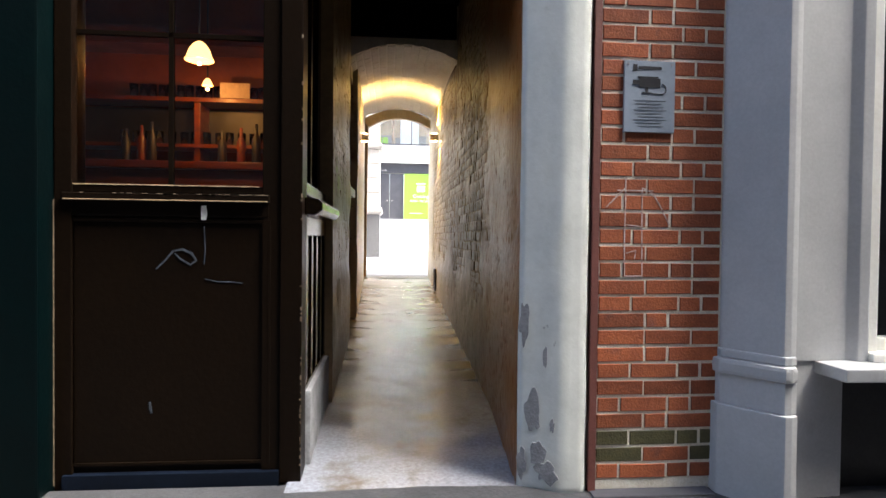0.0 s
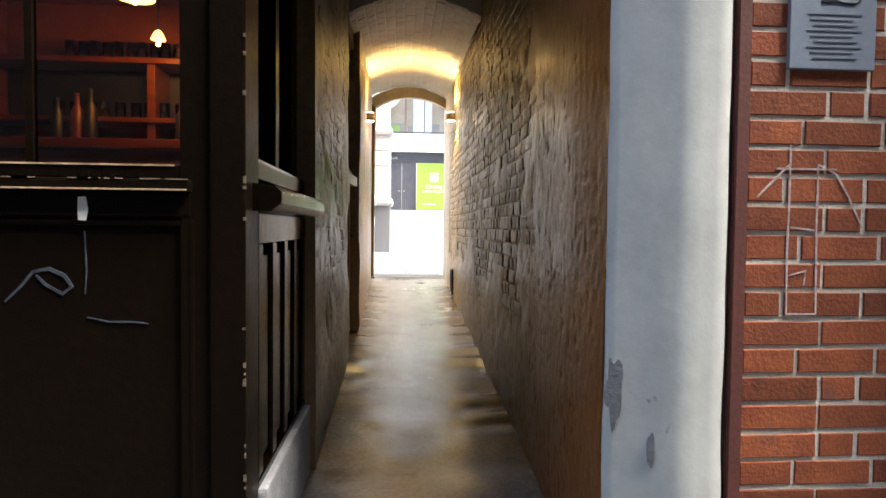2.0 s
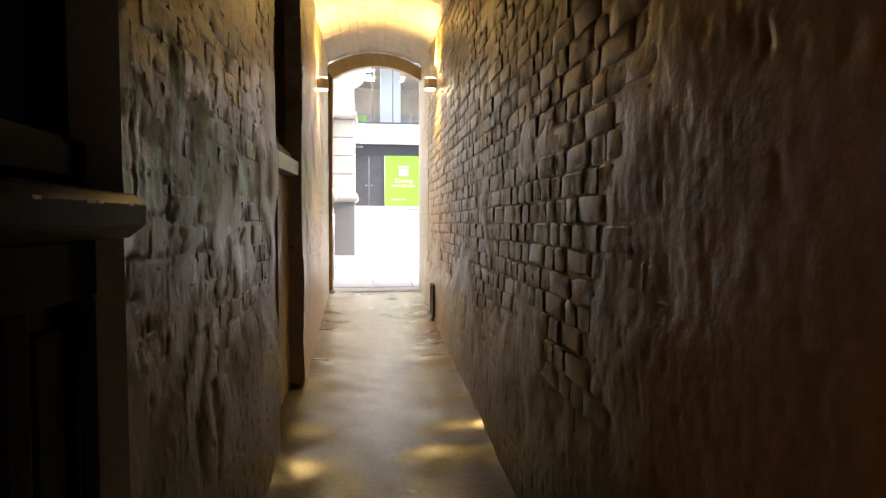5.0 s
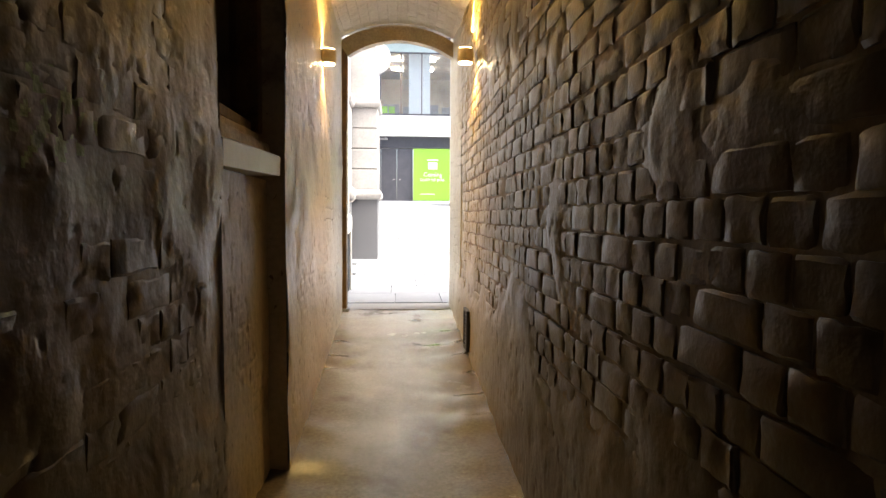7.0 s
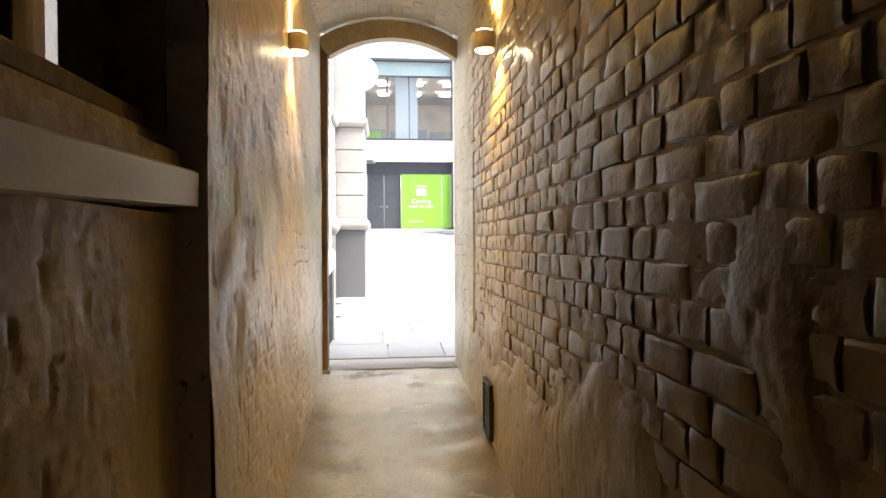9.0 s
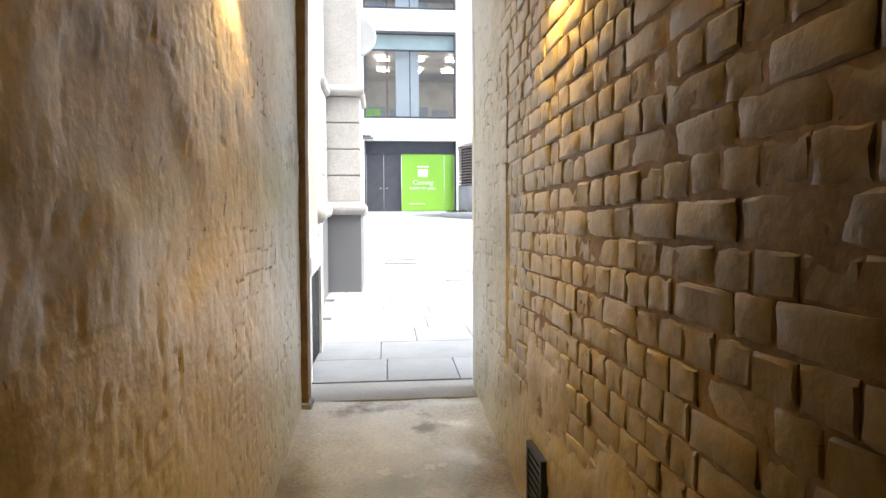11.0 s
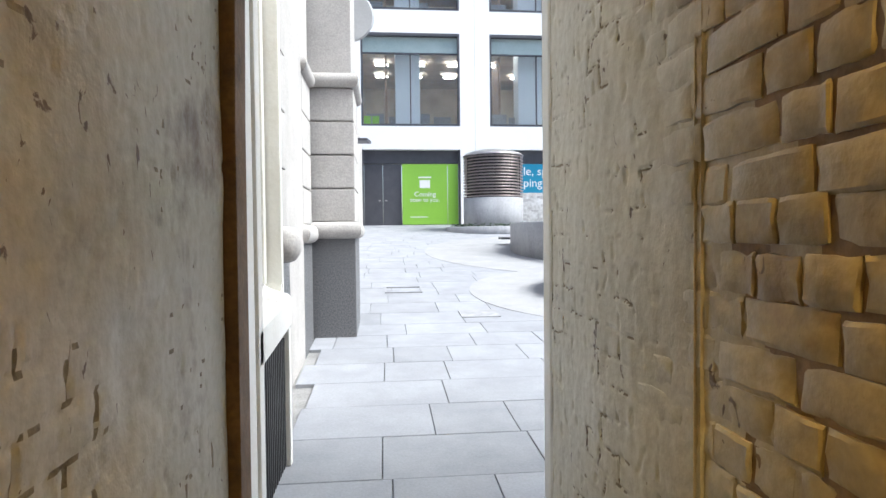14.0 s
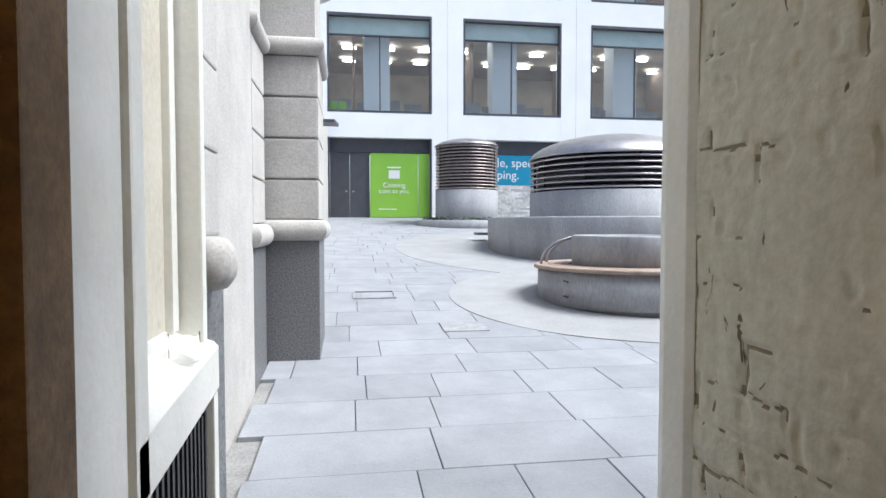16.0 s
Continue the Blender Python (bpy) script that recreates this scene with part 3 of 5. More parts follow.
# ---- pub front ----
FY = 2.87
front = empty("pub_shopfront", (-0.95, FY, gz(FY)))
tagged(front, "dark brown glossy pub front with leaded window and panels", "shopfront")
under(front,
      boxes("panel_board", [(-1.46, -0.46, FY + 0.012, FY + 0.09, 0.0, 1.18)], M_DARK),
      *each("rail", [(-1.46, -0.555, FY - 0.005, FY + 0.08, 1.181, 1.25), (-1.44, -0.56, FY + 0.002, FY + 0.08, 1.285, 1.325)], M_DARK, bevel=0.006),
      boxes("sill", [(-1.46, -0.55, FY - 0.035, FY + 0.10, 1.251, 1.284)], M_DARK, bevel=0.008),
      boxes("worn_edge", [(-1.45, -0.555, FY - 0.037, FY - 0.0345, 1.252, 1.257), (-1.43, -0.60, FY - 0.001, FY + 0.003, 1.322, 1.327)], M_WORN),
      *each("corner_post", [(-0.585, -0.50, FY - 0.002, FY + 0.14, -0.06, 3.42), (-0.499, -0.40, FY - 0.015, FY + 0.14, -0.06, 3.42)], M_DARK, bevel=0.006),
      boxes("kick_board", [(-1.46, -0.50, FY - 0.03, FY + 0.02, -0.09, 0.0)], M_NAVY, bevel=0.004),
      boxes("post", [(-1.50, -1.425, FY - 0.01, FY + 0.12, -0.08, 3.42)], M_DARK, bevel=0.005),
      boxes("head", [(-1.46, -0.59, FY + 0.0, FY + 0.12, 2.75, 3.42)], M_DARK),
      *each("glazing_bar", [(-1.018, -0.997, FY + 0.03, FY + 0.055, 1.325, 2.75), (-1.425, -0.586, FY + 0.03, FY + 0.052, 2.01, 2.03)], M_DARK),
      *each("pane", [(-1.425, -1.018, FY + 0.04, FY + 0.044, 1.325, 2.01), (-0.997, -0.585, FY + 0.04, FY + 0.044, 1.325, 2.01), (-1.425, -1.018, FY + 0.04, FY + 0.044, 2.03, 2.75), (-0.997, -0.585, FY + 0.04, FY + 0.044, 2.03, 2.75)], M_GLASS),
      *each("moulding", [(-1.44, -1.425, FY - 0.0, FY + 0.02, 0.03, 1.17), (-0.56, -0.545, FY - 0.004, FY + 0.02, 0.03, 1.17), (-1.425, -0.56, FY - 0.0, FY + 0.02, 1.155, 1.17), (-1.425, -0.56, FY - 0.0, FY + 0.02, 0.03, 0.045)], M_DARK, bevel=0.004))
# scrawled tag and pale smear on the lower panel
def stroke(name, pts, w, mat, y, parent):
    v, f = [], []
    for k, (x, z) in enumerate(pts):
        a, b = pts[max(0, k - 1)], pts[min(len(pts) - 1, k + 1)]
        dx, dz = b[0] - a[0], b[1] - a[1]
        q = math.hypot(dx, dz) or 1
        ww = w * (0.45 + 0.55 * math.sin(math.pi * (k + 0.5) / len(pts)))
        v += [(x - dz / q * ww, y, z + dx / q * ww), (x + dz / q * ww, y, z - dx / q * ww), (x + dz / q * ww, y + 0.003, z - dx / q * ww), (x - dz / q * ww, y + 0.003, z + dx / q * ww)]
    for k in range(len(pts) - 1):
        o = 4 * k
        f += [(o + i, o + (i + 1) % 4, o + 4 + (i + 1) % 4, o + 4 + i) for i in range(4)]
    o = 4 * (len(pts) - 1)
    f += [(0, 1, 2, 3), (o, o + 1, o + 2, o + 3)]
    under(parent, mesh(name, v, f, mat))


def px_front(x, y):
    return (-0.589 + (x - 463) * 0.002535, 1.333 - (y - 328) * 0.00263)


tag = lambda pts, w, m: stroke("scrawl", [px_front(*p) for p in pts], w, m, FY + 0.0085, front)
tag([(275, 478), (292, 462), (305, 446), (322, 443), (338, 450), (346, 462), (336, 470), (318, 460), (308, 450)], 0.0055, M_TAG)
tag([(360, 402), (361, 425), (362, 445), (360, 470)], 0.0022, M_TAG)
tag([(362, 495), (385, 500), (410, 500), (428, 502)], 0.0022, M_TAG)
tag([(265, 712), (266, 722), (268, 732)], 0.0055, M_TAG)
stroke("smear", [px_front(361, 366), px_front(362, 380), px_front(361, 391)], 0.014, M_LETTER, FY - 0.0085, front)

chips = []
for i in range(34):
    z = random.choice([random.uniform(0.0, 0.75), random.uniform(0.0, 2.4)])
    w, h = random.uniform(0.003, 0.009), random.uniform(0.004, 0.022)
    chips.append((-0.4005 - w, -0.3992, FY - 0.0162, FY - 0.0145 + w * 0.6, z, z + h))
for i in range(16):
    x = random.uniform(-1.40, -0.60)
    chips.append((x, x + random.uniform(0.01, 0.06), FY - 0.0365, FY - 0.030, 1.2815, 1.2852))
under(front, tagged(boxes("paint_chip", chips, M_CHIP), kind="stuff"), boxes("worn_edge", [(-1.5045, -1.4995, FY - 0.0115, FY - 0.004, -0.05, 1.25)], M_CHIP))

gp = empty("green_shopfront", (-1.9, 2.8, gz(2.8)))
tagged(gp, "dark green glossy shopfront pilaster and boarding", "shopfront")
under(gp, boxes("pilaster", [(-1.72, -1.505, 2.74, 3.0, -0.08, 3.6)], M_GREEN, bevel=0.01), boxes("boarding", [(-4.5, -1.72, 2.80, 3.0, -0.08, 3.6)], M_GREEN))

# pub flank along the passage: panelled dado, heavy sill, side window
flank = empty("pub_flank", (-0.4, 3.45, gz(3.4)))
tagged(flank, "dark panelled pub side with thick timber sill and window", "panelling")
under(flank,
      boxes("plinth", [(-0.55, -0.375, 3.02, 3.93, -0.10, 0.33)], M_BARE, bevel=0.012),
      boxes("backboard", [(-0.55, -0.425, 3.02, 3.93, 0.331, 1.20)], M_DARKG),
      *each("stile", [(-0.424, -0.402, 3.02 + 0.21 * i, 3.085 + 0.21 * i, 0.36, 1.10) for i in range(5)], M_DARKG, bevel=0.006),
      *each("raised_panel", [(-0.424, -0.412, 3.115 + 0.21 * i, 3.20 + 0.21 * i, 0.40, 1.06) for i in range(4)], M_DARKG, bevel=0.005),
      *each("rail", [(-0.424, -0.400, 3.011, 3.925, 1.101, 1.20), (-0.424, -0.400, 3.011, 3.925, 0.331, 0.358)], M_DARKG, bevel=0.006),
      extrude_y("sill", [(-0.55, 1.201), (-0.345, 1.201), (-0.315, 1.225), (-0.315, 1.258), (-0.335, 1.278), (-0.55, 1.30)], 2.93, 3.925, M_DARKG, bevel=0.006),
      boxes("upper_sill", [(-0.55, -0.40, 3.0, 3.90, 1.301, 1.365)], M_DARKG, bevel=0.012),
      boxes("frame", [(-0.53, -0.44, 3.02, 3.12, 1.366, 3.0), (-0.53, -0.44, 3.80, 3.925, 1.366, 3.0), (-0.53, -0.44, 3.46, 3.52, 1.366, 3.0), (-0.53, -0.44, 3.02, 3.925, 3.0, 3.42)], M_DARKG, bevel=0.005),
      *each("pane", [(-0.492, -0.488, 3.12, 3.46, 1.366, 3.0), (-0.492, -0.488, 3.52, 3.80, 1.366, 3.0)], M_GLASS))
ed = []
for i in range(12):
    y = random.uniform(2.94, 3.9)
    ed.append((-0.318, -0.313, y, y + random.uniform(0.003, 0.014), 1.2555, 1.260))
under(flank, tagged(boxes("paint_chip", ed, M_TIMBER), kind="stuff"))

# ---- bar room behind the pub window ----
tagged(boxes("wall_bar", [(-4.5, -0.56, 5.48, 5.6, -0.1, 3.6), (-4.6, -4.5, 3.0, 5.6, -0.1, 3.6), (-0.75, -0.56, 3.925, 5.48, -0.1, 3.42)], M_REDWALL), "dark ochre-red bar room walls", "wall", kind="structure")
tagged(boxes("floor_bar", [(-4.5, -0.56, 3.0, 5.48, -0.1, 0.02)], M_WOODR), "dark boarded bar floor", "floor", kind="structure")
tagged(boxes("ceiling_bar", [(-4.5, -0.76, 2.99, 5.48, 3.30, 3.6)], M_REDWALL), "dim red-brown bar ceiling", "ceiling", kind="structure")
tagged(boxes("wall_behind_window", [(-1.6, -0.76, 5.62, 5.70, 0, 3.4), (-1.6, -0.76, 6.65, 6.7, 0, 3.4), (-1.7, -1.6, 5.62, 6.7, 0, 3.4), (-1.6, -0.75, 5.70, 6.65, 3.3, 3.4)], M_REDWALL), "dark store room walls", "wall", kind="structure")

bb = empty("back_bar", (-1.6, 5.25, 0.02))
tagged(bb, "dark mahogany back bar with two shelves of glasses", "bar shelf")
under(bb, boxes("carcass", [(-2.75, -0.80, 5.0, 5.47, 0.021, 1.62), (-2.75, -2.65, 5.2, 5.47, 1.68, 2.7), (-0.9, -0.8, 5.2, 5.47, 1.68, 2.7), (-1.62, -1.57, 5.2, 5.47, 1.68, 2.2), (-2.75, -0.8, 5.15, 5.47, 2.66, 2.8)], M_WOODR, bevel=0.005),
      boxes("counter_top", [(-2.8, -0.76, 4.92, 5.47, 1.621, 1.68)], M_WOODR, bevel=0.01),
      *each("shelf", [(-2.65, -0.9, 5.17, 5.44, 1.82, 1.85), (-2.65, -0.9, 5.17, 5.44, 2.20, 2.235)], M_WOODR, bevel=0.004),
      boxes("mirror", [(-2.64, -0.91, 5.455, 5.468, 1.86, 2.19)], M_BLACK))
counter = boxes("bar_counter", [(-3.6, -1.0, 4.0, 4.06, 0.02, 1.12), (-3.6, -1.0, 3.92, 4.5, 1.121, 1.165)], M_WOODR, bevel=0.006)
tagged(counter, "red mahogany bar counter inside the pub", "bar counter")


def drinking_glass(x, y, z, first=[None]):
    if first[0]:
        return copy_thing(first[0], pose(x, y, z))
    g = lathe("drinking_glass", [(0.026, 0.0), (0.030, 0.004), (0.036, 0.11), (0.034, 0.11), (0.028, 0.01)], M_DRINK, 10)
    g.location = (x, y, z)
    first[0] = tagged(g, "clear pint glass standing on the bar shelf", "glass", "glasses on the back bar")
    return g


for i in range(15):
    drinking_glass(-2.12 + 0.075 * i, 5.25 + 0.02 * (i % 2), 2.236)
for i in range(13):
    drinking_glass(-2.2 + 0.095 * i, 5.26 + 0.015 * (i % 3), 1.851)
def bottle(x, h, mat, first={}):
    b = lathe("bottle", [(0.034, 0), (0.036, 0.01), (0.036, 0.6 * h), (0.014, 0.76 * h), (0.013, h), (0.010, h)], mat, 12)
    b.location = (x, 5.05, 1.681)
    tagged(b, "dark glass spirit bottle on the back bar", "bottle", "bottles on the back bar")


for i, x in enumerate((-2.1, -1.98, -1.9, -1.35, -1.2, -1.08, -0.98)):
    bottle(x, 0.26 + 0.03 * (i % 3), (M_BLACK, M_WOODR, M_BLACK)[i % 3])
tagged(boxes("price_card", [(-1.40, -1.16, 5.16, 5.165, 2.236, 2.36)], M_TIMBER), "brown card leaning on the bar shelf", "card")


def pendant(x, y, z, s):
    e = empty("pendant_lamp", (x, y, z))
    tagged(e, "glowing bell-shaped glass pendant lamp in the bar", "lamp", "bar pendant lamps")
    under(e, lathe("shade", [(0.11 * s, 0), (0.105 * s, 0.02 * s), (0.085 * s, 0.08 * s), (0.05 * s, 0.13 * s), (0.02 * s, 0.15 * s)], M_LAMPON, 20, (x, y, z)),
          lathe("rim", [(0.118 * s, -0.012 * s), (0.118 * s, 0.002 * s), (0.10 * s, 0.002 * s), (0.10 * s, -0.012 * s)], M_LAMPON, 20, (x, y, z)),
          tube("cord", [(x, y, z + 0.15 * s), (x, y, 3.30)], 0.006, M_BLACK))
    p = new("pendant_light", bpy.data.lights.new("pendant_light", "POINT"))
    p.data.energy, p.data.color, p.data.shadow_soft_size = 2.3, (1.0, 0.42, 0.10), 0.012
    p.location = (x, y, z - 0.03)


pendant(-1.29, 4.25, 2.29, 0.80)
pendant(-1.41, 4.85, 2.26, 0.35)

# ---- white post and brick pier at the mouth ----
post_plan = [(0.69, 2.81), (0.622, 2.785), (0.612, 2.772), (0.775, 2.685), (0.80, 2.675), (0.905, 2.672), (0.93, 2.72), (0.93, 3.1), (0.69, 3.1)]
n_r = 60
pv, pf = [], []
npl = len(post_plan)
dense = []
for (xa, ya), (xb, yb) in zip(post_plan, post_plan[1:] + post_plan[:1]):
    k = max(1, int(math.hypot(xb - xa, yb - ya) / 0.03))
    dense += [(xa + (xb - xa) * i / k, ya + (yb - ya) * i / k) for i in range(k)]
nd = len(dense)
for j in range(n_r + 1):
    z = -0.1 + 3.7 * j / n_r
    for x, y in dense:
        pv.append((x + 0.004 * nz(x * 3, y * 3, z, s=4), y + 0.006 * nz(x * 3, y * 3, z, s=4, seed=8), z))
pf = [(j * nd + i, j * nd + (i + 1) % nd, (j + 1) * nd + (i + 1) % nd, (j + 1) * nd + i) for j in range(n_r) for i in range(nd)] + [tuple(range(nd)), tuple(n_r * nd + i for i in range(nd))]
white_post = tagged(mesh("corner_post", pv, pf, M_WHITE, True), "white-painted masonry corner post, peeling near the ground", "wall", kind="structure")


def patch(name, cx, cz, rx_, rz_, mat, seed):
    """A flake of bare render on the slanted face of the post."""
    v = []
    for i in range(22):
        a = 2 * math.pi * i / 22
        r = 1 + 0.55 * nz(math.cos(a), math.sin(a), s=1.6, seed=seed)
        u, z = cx + rx_ * r * math.cos(a), cz + rz_ * r * math.sin(a)
        x = 0.612 + 0.163 * u
        v.append((x - 0.003, 2.77 - 0.085 * u - 0.006, z))
    n = len(v)
    v += [(x + 0.004, y + 0.012, z) for x, y, z in v]
    f = [tuple(range(n)), tuple(range(2 * n - 1, n - 1, -1))] + [(i, (i + 1) % n, n + (i + 1) % n, n + i) for i in range(n)]
    o = mesh(name, v, f, mat)
    o.parent = white_post


for k, (u, z, a, b) in enumerate([(0.42, 0.30, 0.22, 0.085), (0.55, 0.10, 0.18, 0.06), (0.75, 0.02, 0.25, 0.05), (0.15, 0.72, 0.12, 0.10), (0.12, 0.05, 0.12, 0.07), (0.9, 0.24, 0.06, 0.03), (0.7, 0.55, 0.06, 0.05)]):
    patch("bare_patch", u, z, a, b, M_BARE, k * 3.7)

pier = tagged(boxes("wall_brick_pier", [(0.931, 1.56, 2.692, 3.1, -0.1, 3.6)], M_MORTAR), "red brick pier with pale mortar joints", "wall", kind="structure")
tagged(boxes("trim_brick_edge", [(0.925, 0.957, 2.668, 2.70, -0.06, 3.6)], material("red_oxide_strip", (0.16, 0.05, 0.04), (0.12, 0.04, 0.03), 0.7)), "dull red painted strip beside the white post", "trim", kind="structure")
tagged(boxes("baseboard", [(0.93, 1.50, 2.60, 2.69, -0.12, -0.055)], M_GREYM, bevel=0.008), "dark stone foot of the brick pier", "plinth", kind="structure")

# notice plate with camera symbol
sx0, sx1, sz0, sz1, sy = 1.066, 1.306, 1.592, 1.918, 2.678
plate = empty("notice_plate", (1.186, sy, 1.59))
tagged(plate, "satin grey notice plate with black camera symbol", "sign")
under(plate, boxes("plate", [(sx0, sx1, sy - 0.004, sy + 0.012, sz0, sz1)], M_SIGN, bevel=0.002),
      boxes("camera_symbol", [(1.135, 1.235, sy - 0.007, sy - 0.0045, 1.795, 1.838), (1.105, 1.1349, sy - 0.007, sy - 0.0045, 1.808, 1.829), (1.128, 1.225, sy - 0.0071, sy - 0.0045, 1.8385, 1.846), (1.165, 1.178, sy - 0.007, sy - 0.0045, 1.775, 1.7945), (1.15, 1.192, sy - 0.007, sy - 0.0045, 1.768, 1.7745)], M_INK),
      tube("camera_symbol_cable", [(1.235 + 0.028 * math.sin(a), sy - 0.0055, 1.79 + 0.024 * math.cos(a)) for a in [0.3 + 0.28 * k for k in range(10)]] + [(1.21, sy - 0.0055, 1.768), (1.19, sy - 0.0055, 1.772)], 0.0028, M_INK, 6),
      *each("text_bar", [(1.105, 1.125, sy - 0.007, sy - 0.0045, 1.872, 1.90), (1.13, 1.24, sy - 0.006, sy - 0.0045, 1.878, 1.892)], M_INK),
      *each("text_line", [(1.11 + 0.01 * (i % 3), 1.265 - 0.012 * ((i * 2) % 3), sy - 0.006, sy - 0.0045, 1.735 - 0.0145 * i, 1.7375 - 0.0145 * i) for i in range(9)], M_TEXT),
      *each("screw", [(sx0 + 0.012, sx0 + 0.02, sy - 0.007, sy - 0.0045, sz1 - 0.02, sz1 - 0.012), (sx1 - 0.02, sx1 - 0.012, sy - 0.007, sy - 0.0045, sz1 - 0.02, sz1 - 0.012)], M_STEEL))
# chalk arrow drawn on the bricks
arrow = empty("chalk_arrow", (1.14, 2.665, 0.95))
tagged(arrow, "faint chalk arrow scrawled on red brick", "graffiti")


def px_b(x, y):
    return (0.907 + (x - 1042) * 0.00263, 1.418 - (y - 300) * 0.00263)


for pts in ([(1110, 310), (1110, 360), (1109, 420), (1110, 485)], [(1140, 330), (1140, 390), (1141, 440), (1142, 485)], [(1110, 485), (1142, 485)], [(1110, 330), (1095, 345), (1075, 365)], [(1140, 330), (1160, 340), (1175, 365), (1190, 395)], [(1095, 335), (1160, 335)], [(1112, 445), (1130, 440), (1128, 455)], [(1112, 395), (1138, 398)]):
    stroke("chalk_line", [px_b(*p) for p in pts], 0.0030, M_CHALK, 2.6855, arrow)

# grey stone pilaster and window of the next house
ps = empty("stone_pilaster", (1.75, 2.6, gz(2.6)))
tagged(ps, "pale grey painted stone pilaster with moulded base", "pilaster")
P0 = [(1.555, 2.75), (1.555, 2.672), (1.705, 2.44), (1.735, 2.44), (1.765, 2.45), (1.80, 2.53), (2.08, 2.56), (2.12, 2.53), (2.17, 2.53), (2.17, 2.9), (1.5, 2.9)]
def grow(plan, d):
    return [(x + (-d if x < 1.6 else -d * 0.4), y - d) if y < 2.7 else (x - (d if x < 1.6 else 0), y) for x, y in plan]


under(ps, prism("shaft", P0, 0.56, 3.6, M_STONE, bevel=0.006), prism("torus", grow(P0[:6] + [(1.80, 2.9), (1.5, 2.9)], 0.035), 0.49, 0.559, M_STONE, bevel=0.018),
      prism("fillet", grow(P0[:6] + [(1.80, 2.9), (1.5, 2.9)], 0.012), 0.56, 0.60, M_STONE, bevel=0.008), prism("base", grow(P0[:6] + [(1.80, 2.9), (1.5, 2.9)], 0.02), 0.352, 0.489, M_STONE, bevel=0.005),
      prism("plinth", grow(P0[:6] + [(1.80, 2.9), (1.5, 2.9)], 0.04), -0.11, 0.351, M_STONE, bevel=0.006), prism("return", [(1.801, 2.54), (2.08, 2.57), (2.08, 2.9), (1.801, 2.9)], -0.11, 0.559, M_STONE))
rw = empty("window_front", (2.6, 2.6, 0.6))
tagged(rw, "white timber shop window with projecting stone sill", "window", kind="structure")
under(rw, boxes("sill", [(1.93, 3.4, 2.36, 2.62, 0.505, 0.56)], M_STONE, bevel=0.006), boxes("inner_sill", [(2.17, 3.4, 2.50, 2.62, 0.561, 0.60)], M_GLOSSW, bevel=0.01),
      boxes("frame", [(2.171, 2.23, 2.55, 2.66, 0.601, 3.6), (2.231, 3.4, 2.57, 2.66, 0.601, 0.66)], M_GLOSSW, bevel=0.008), *each("pane", [(2.23, 3.4, 2.60, 2.606, 0.66, 3.6)], M_GLASS))
tagged(boxes("wall_house_right", [(2.171, 12.0, 2.9, 3.1, -0.1, 9.0), (3.4, 12.0, 2.56, 2.9, -0.1, 9.0), (2.08, 3.4, 2.66, 2.75, -0.1, 0.50)], M_BLACK), "dark house wall under and behind the shop window", "wall", kind="structure")
# upper storeys over the street side; unseen walls added to cut street light
tagged(boxes("wall_upper_south", [(-12.0, 12.0, 3.12, 5.9, 3.601, 6.5)], M_BRICK), "red brick upper storeys over the passage", "wall", kind="structure")
tagged(boxes("wall_street_far", [(-20.0, 20.0, -3.2, -2.8, -0.3, 11.0)], M_STREET), "unseen dark grey wall added across the street against sky light", "wall", kind="structure")
# Added out of view, tall enough to block most sun on the street.
tagged(boxes("wall_street_end", [(9.0, 9.5, -2.79, 2.55, -0.3, 13.0)], M_STREET), "unseen dark grey wall added at the street end against the sun", "wall", kind="structure")

# ---- white window at the yard end of the passage, left ----
ww = empty("window_yard", (-0.42, 10.6, 0.45))
tagged(ww, "cream painted sash window with deep sill and black grille", "window", kind="structure")
under(ww,
      *each("architrave", [(-0.60, -0.405, 9.887, 10.245, 0.42, 3.6), (-0.60, -0.43, 10.246, 10.262, 0.42, 3.6), (-0.60, -0.395, 10.263, 10.35, 0.42, 3.6)], M_GLOSSW, bevel=0.012),
      *each("sash", [(-0.58, -0.50, 10.351, 10.39, 1.36, 3.6), (-0.58, -0.51, 10.50, 10.53, 1.40, 3.6), (-0.58, -0.48, 10.54, 10.56, 1.40, 3.6), (-0.58, -0.50, 10.92, 10.98, 1.40, 3.6), (-0.58, -0.52, 10.39, 10.92, 1.36, 1.41)], M_GLOSSW, bevel=0.005),
      extrude_y("sill", [(-0.62, 1.16), (-0.405, 1.12), (-0.395, 1.135), (-0.395, 1.275), (-0.41, 1.29), (-0.62, 1.37)], 10.27, 11.06, M_GLOSSW, bevel=0.008, dz=0.06),
      boxes("far_jamb", [(-0.60, -0.43, 11.0, 11.055, 1.35, 3.6), (-0.62, -0.40, 11.0, 11.06, 0.48, 1.18)], M_GLOSSW, bevel=0.006),
      boxes("blind", [(-0.535, -0.525, 10.56, 10.92, 1.411, 3.6)], M_CREAM),
      *each("pane", [(-0.555, -0.551, 10.39, 10.54, 1.411, 3.6)], M_GLASS),
      boxes("grille_back", [(-0.62, -0.50, 10.352, 11.0, 0.48, 1.15)], M_BLACK),
      *each("grille_bar", [(-0.435, -0.417, 10.36 + 0.045 * i, 10.38 + 0.045 * i, 0.50, 1.14) for i in range(14)], M_BLACK))
M_THIN = glass("thin_clear_glass")
M_THIN.node_tree.nodes["Principled BSDF"].inputs["IOR"].default_value = 1.015
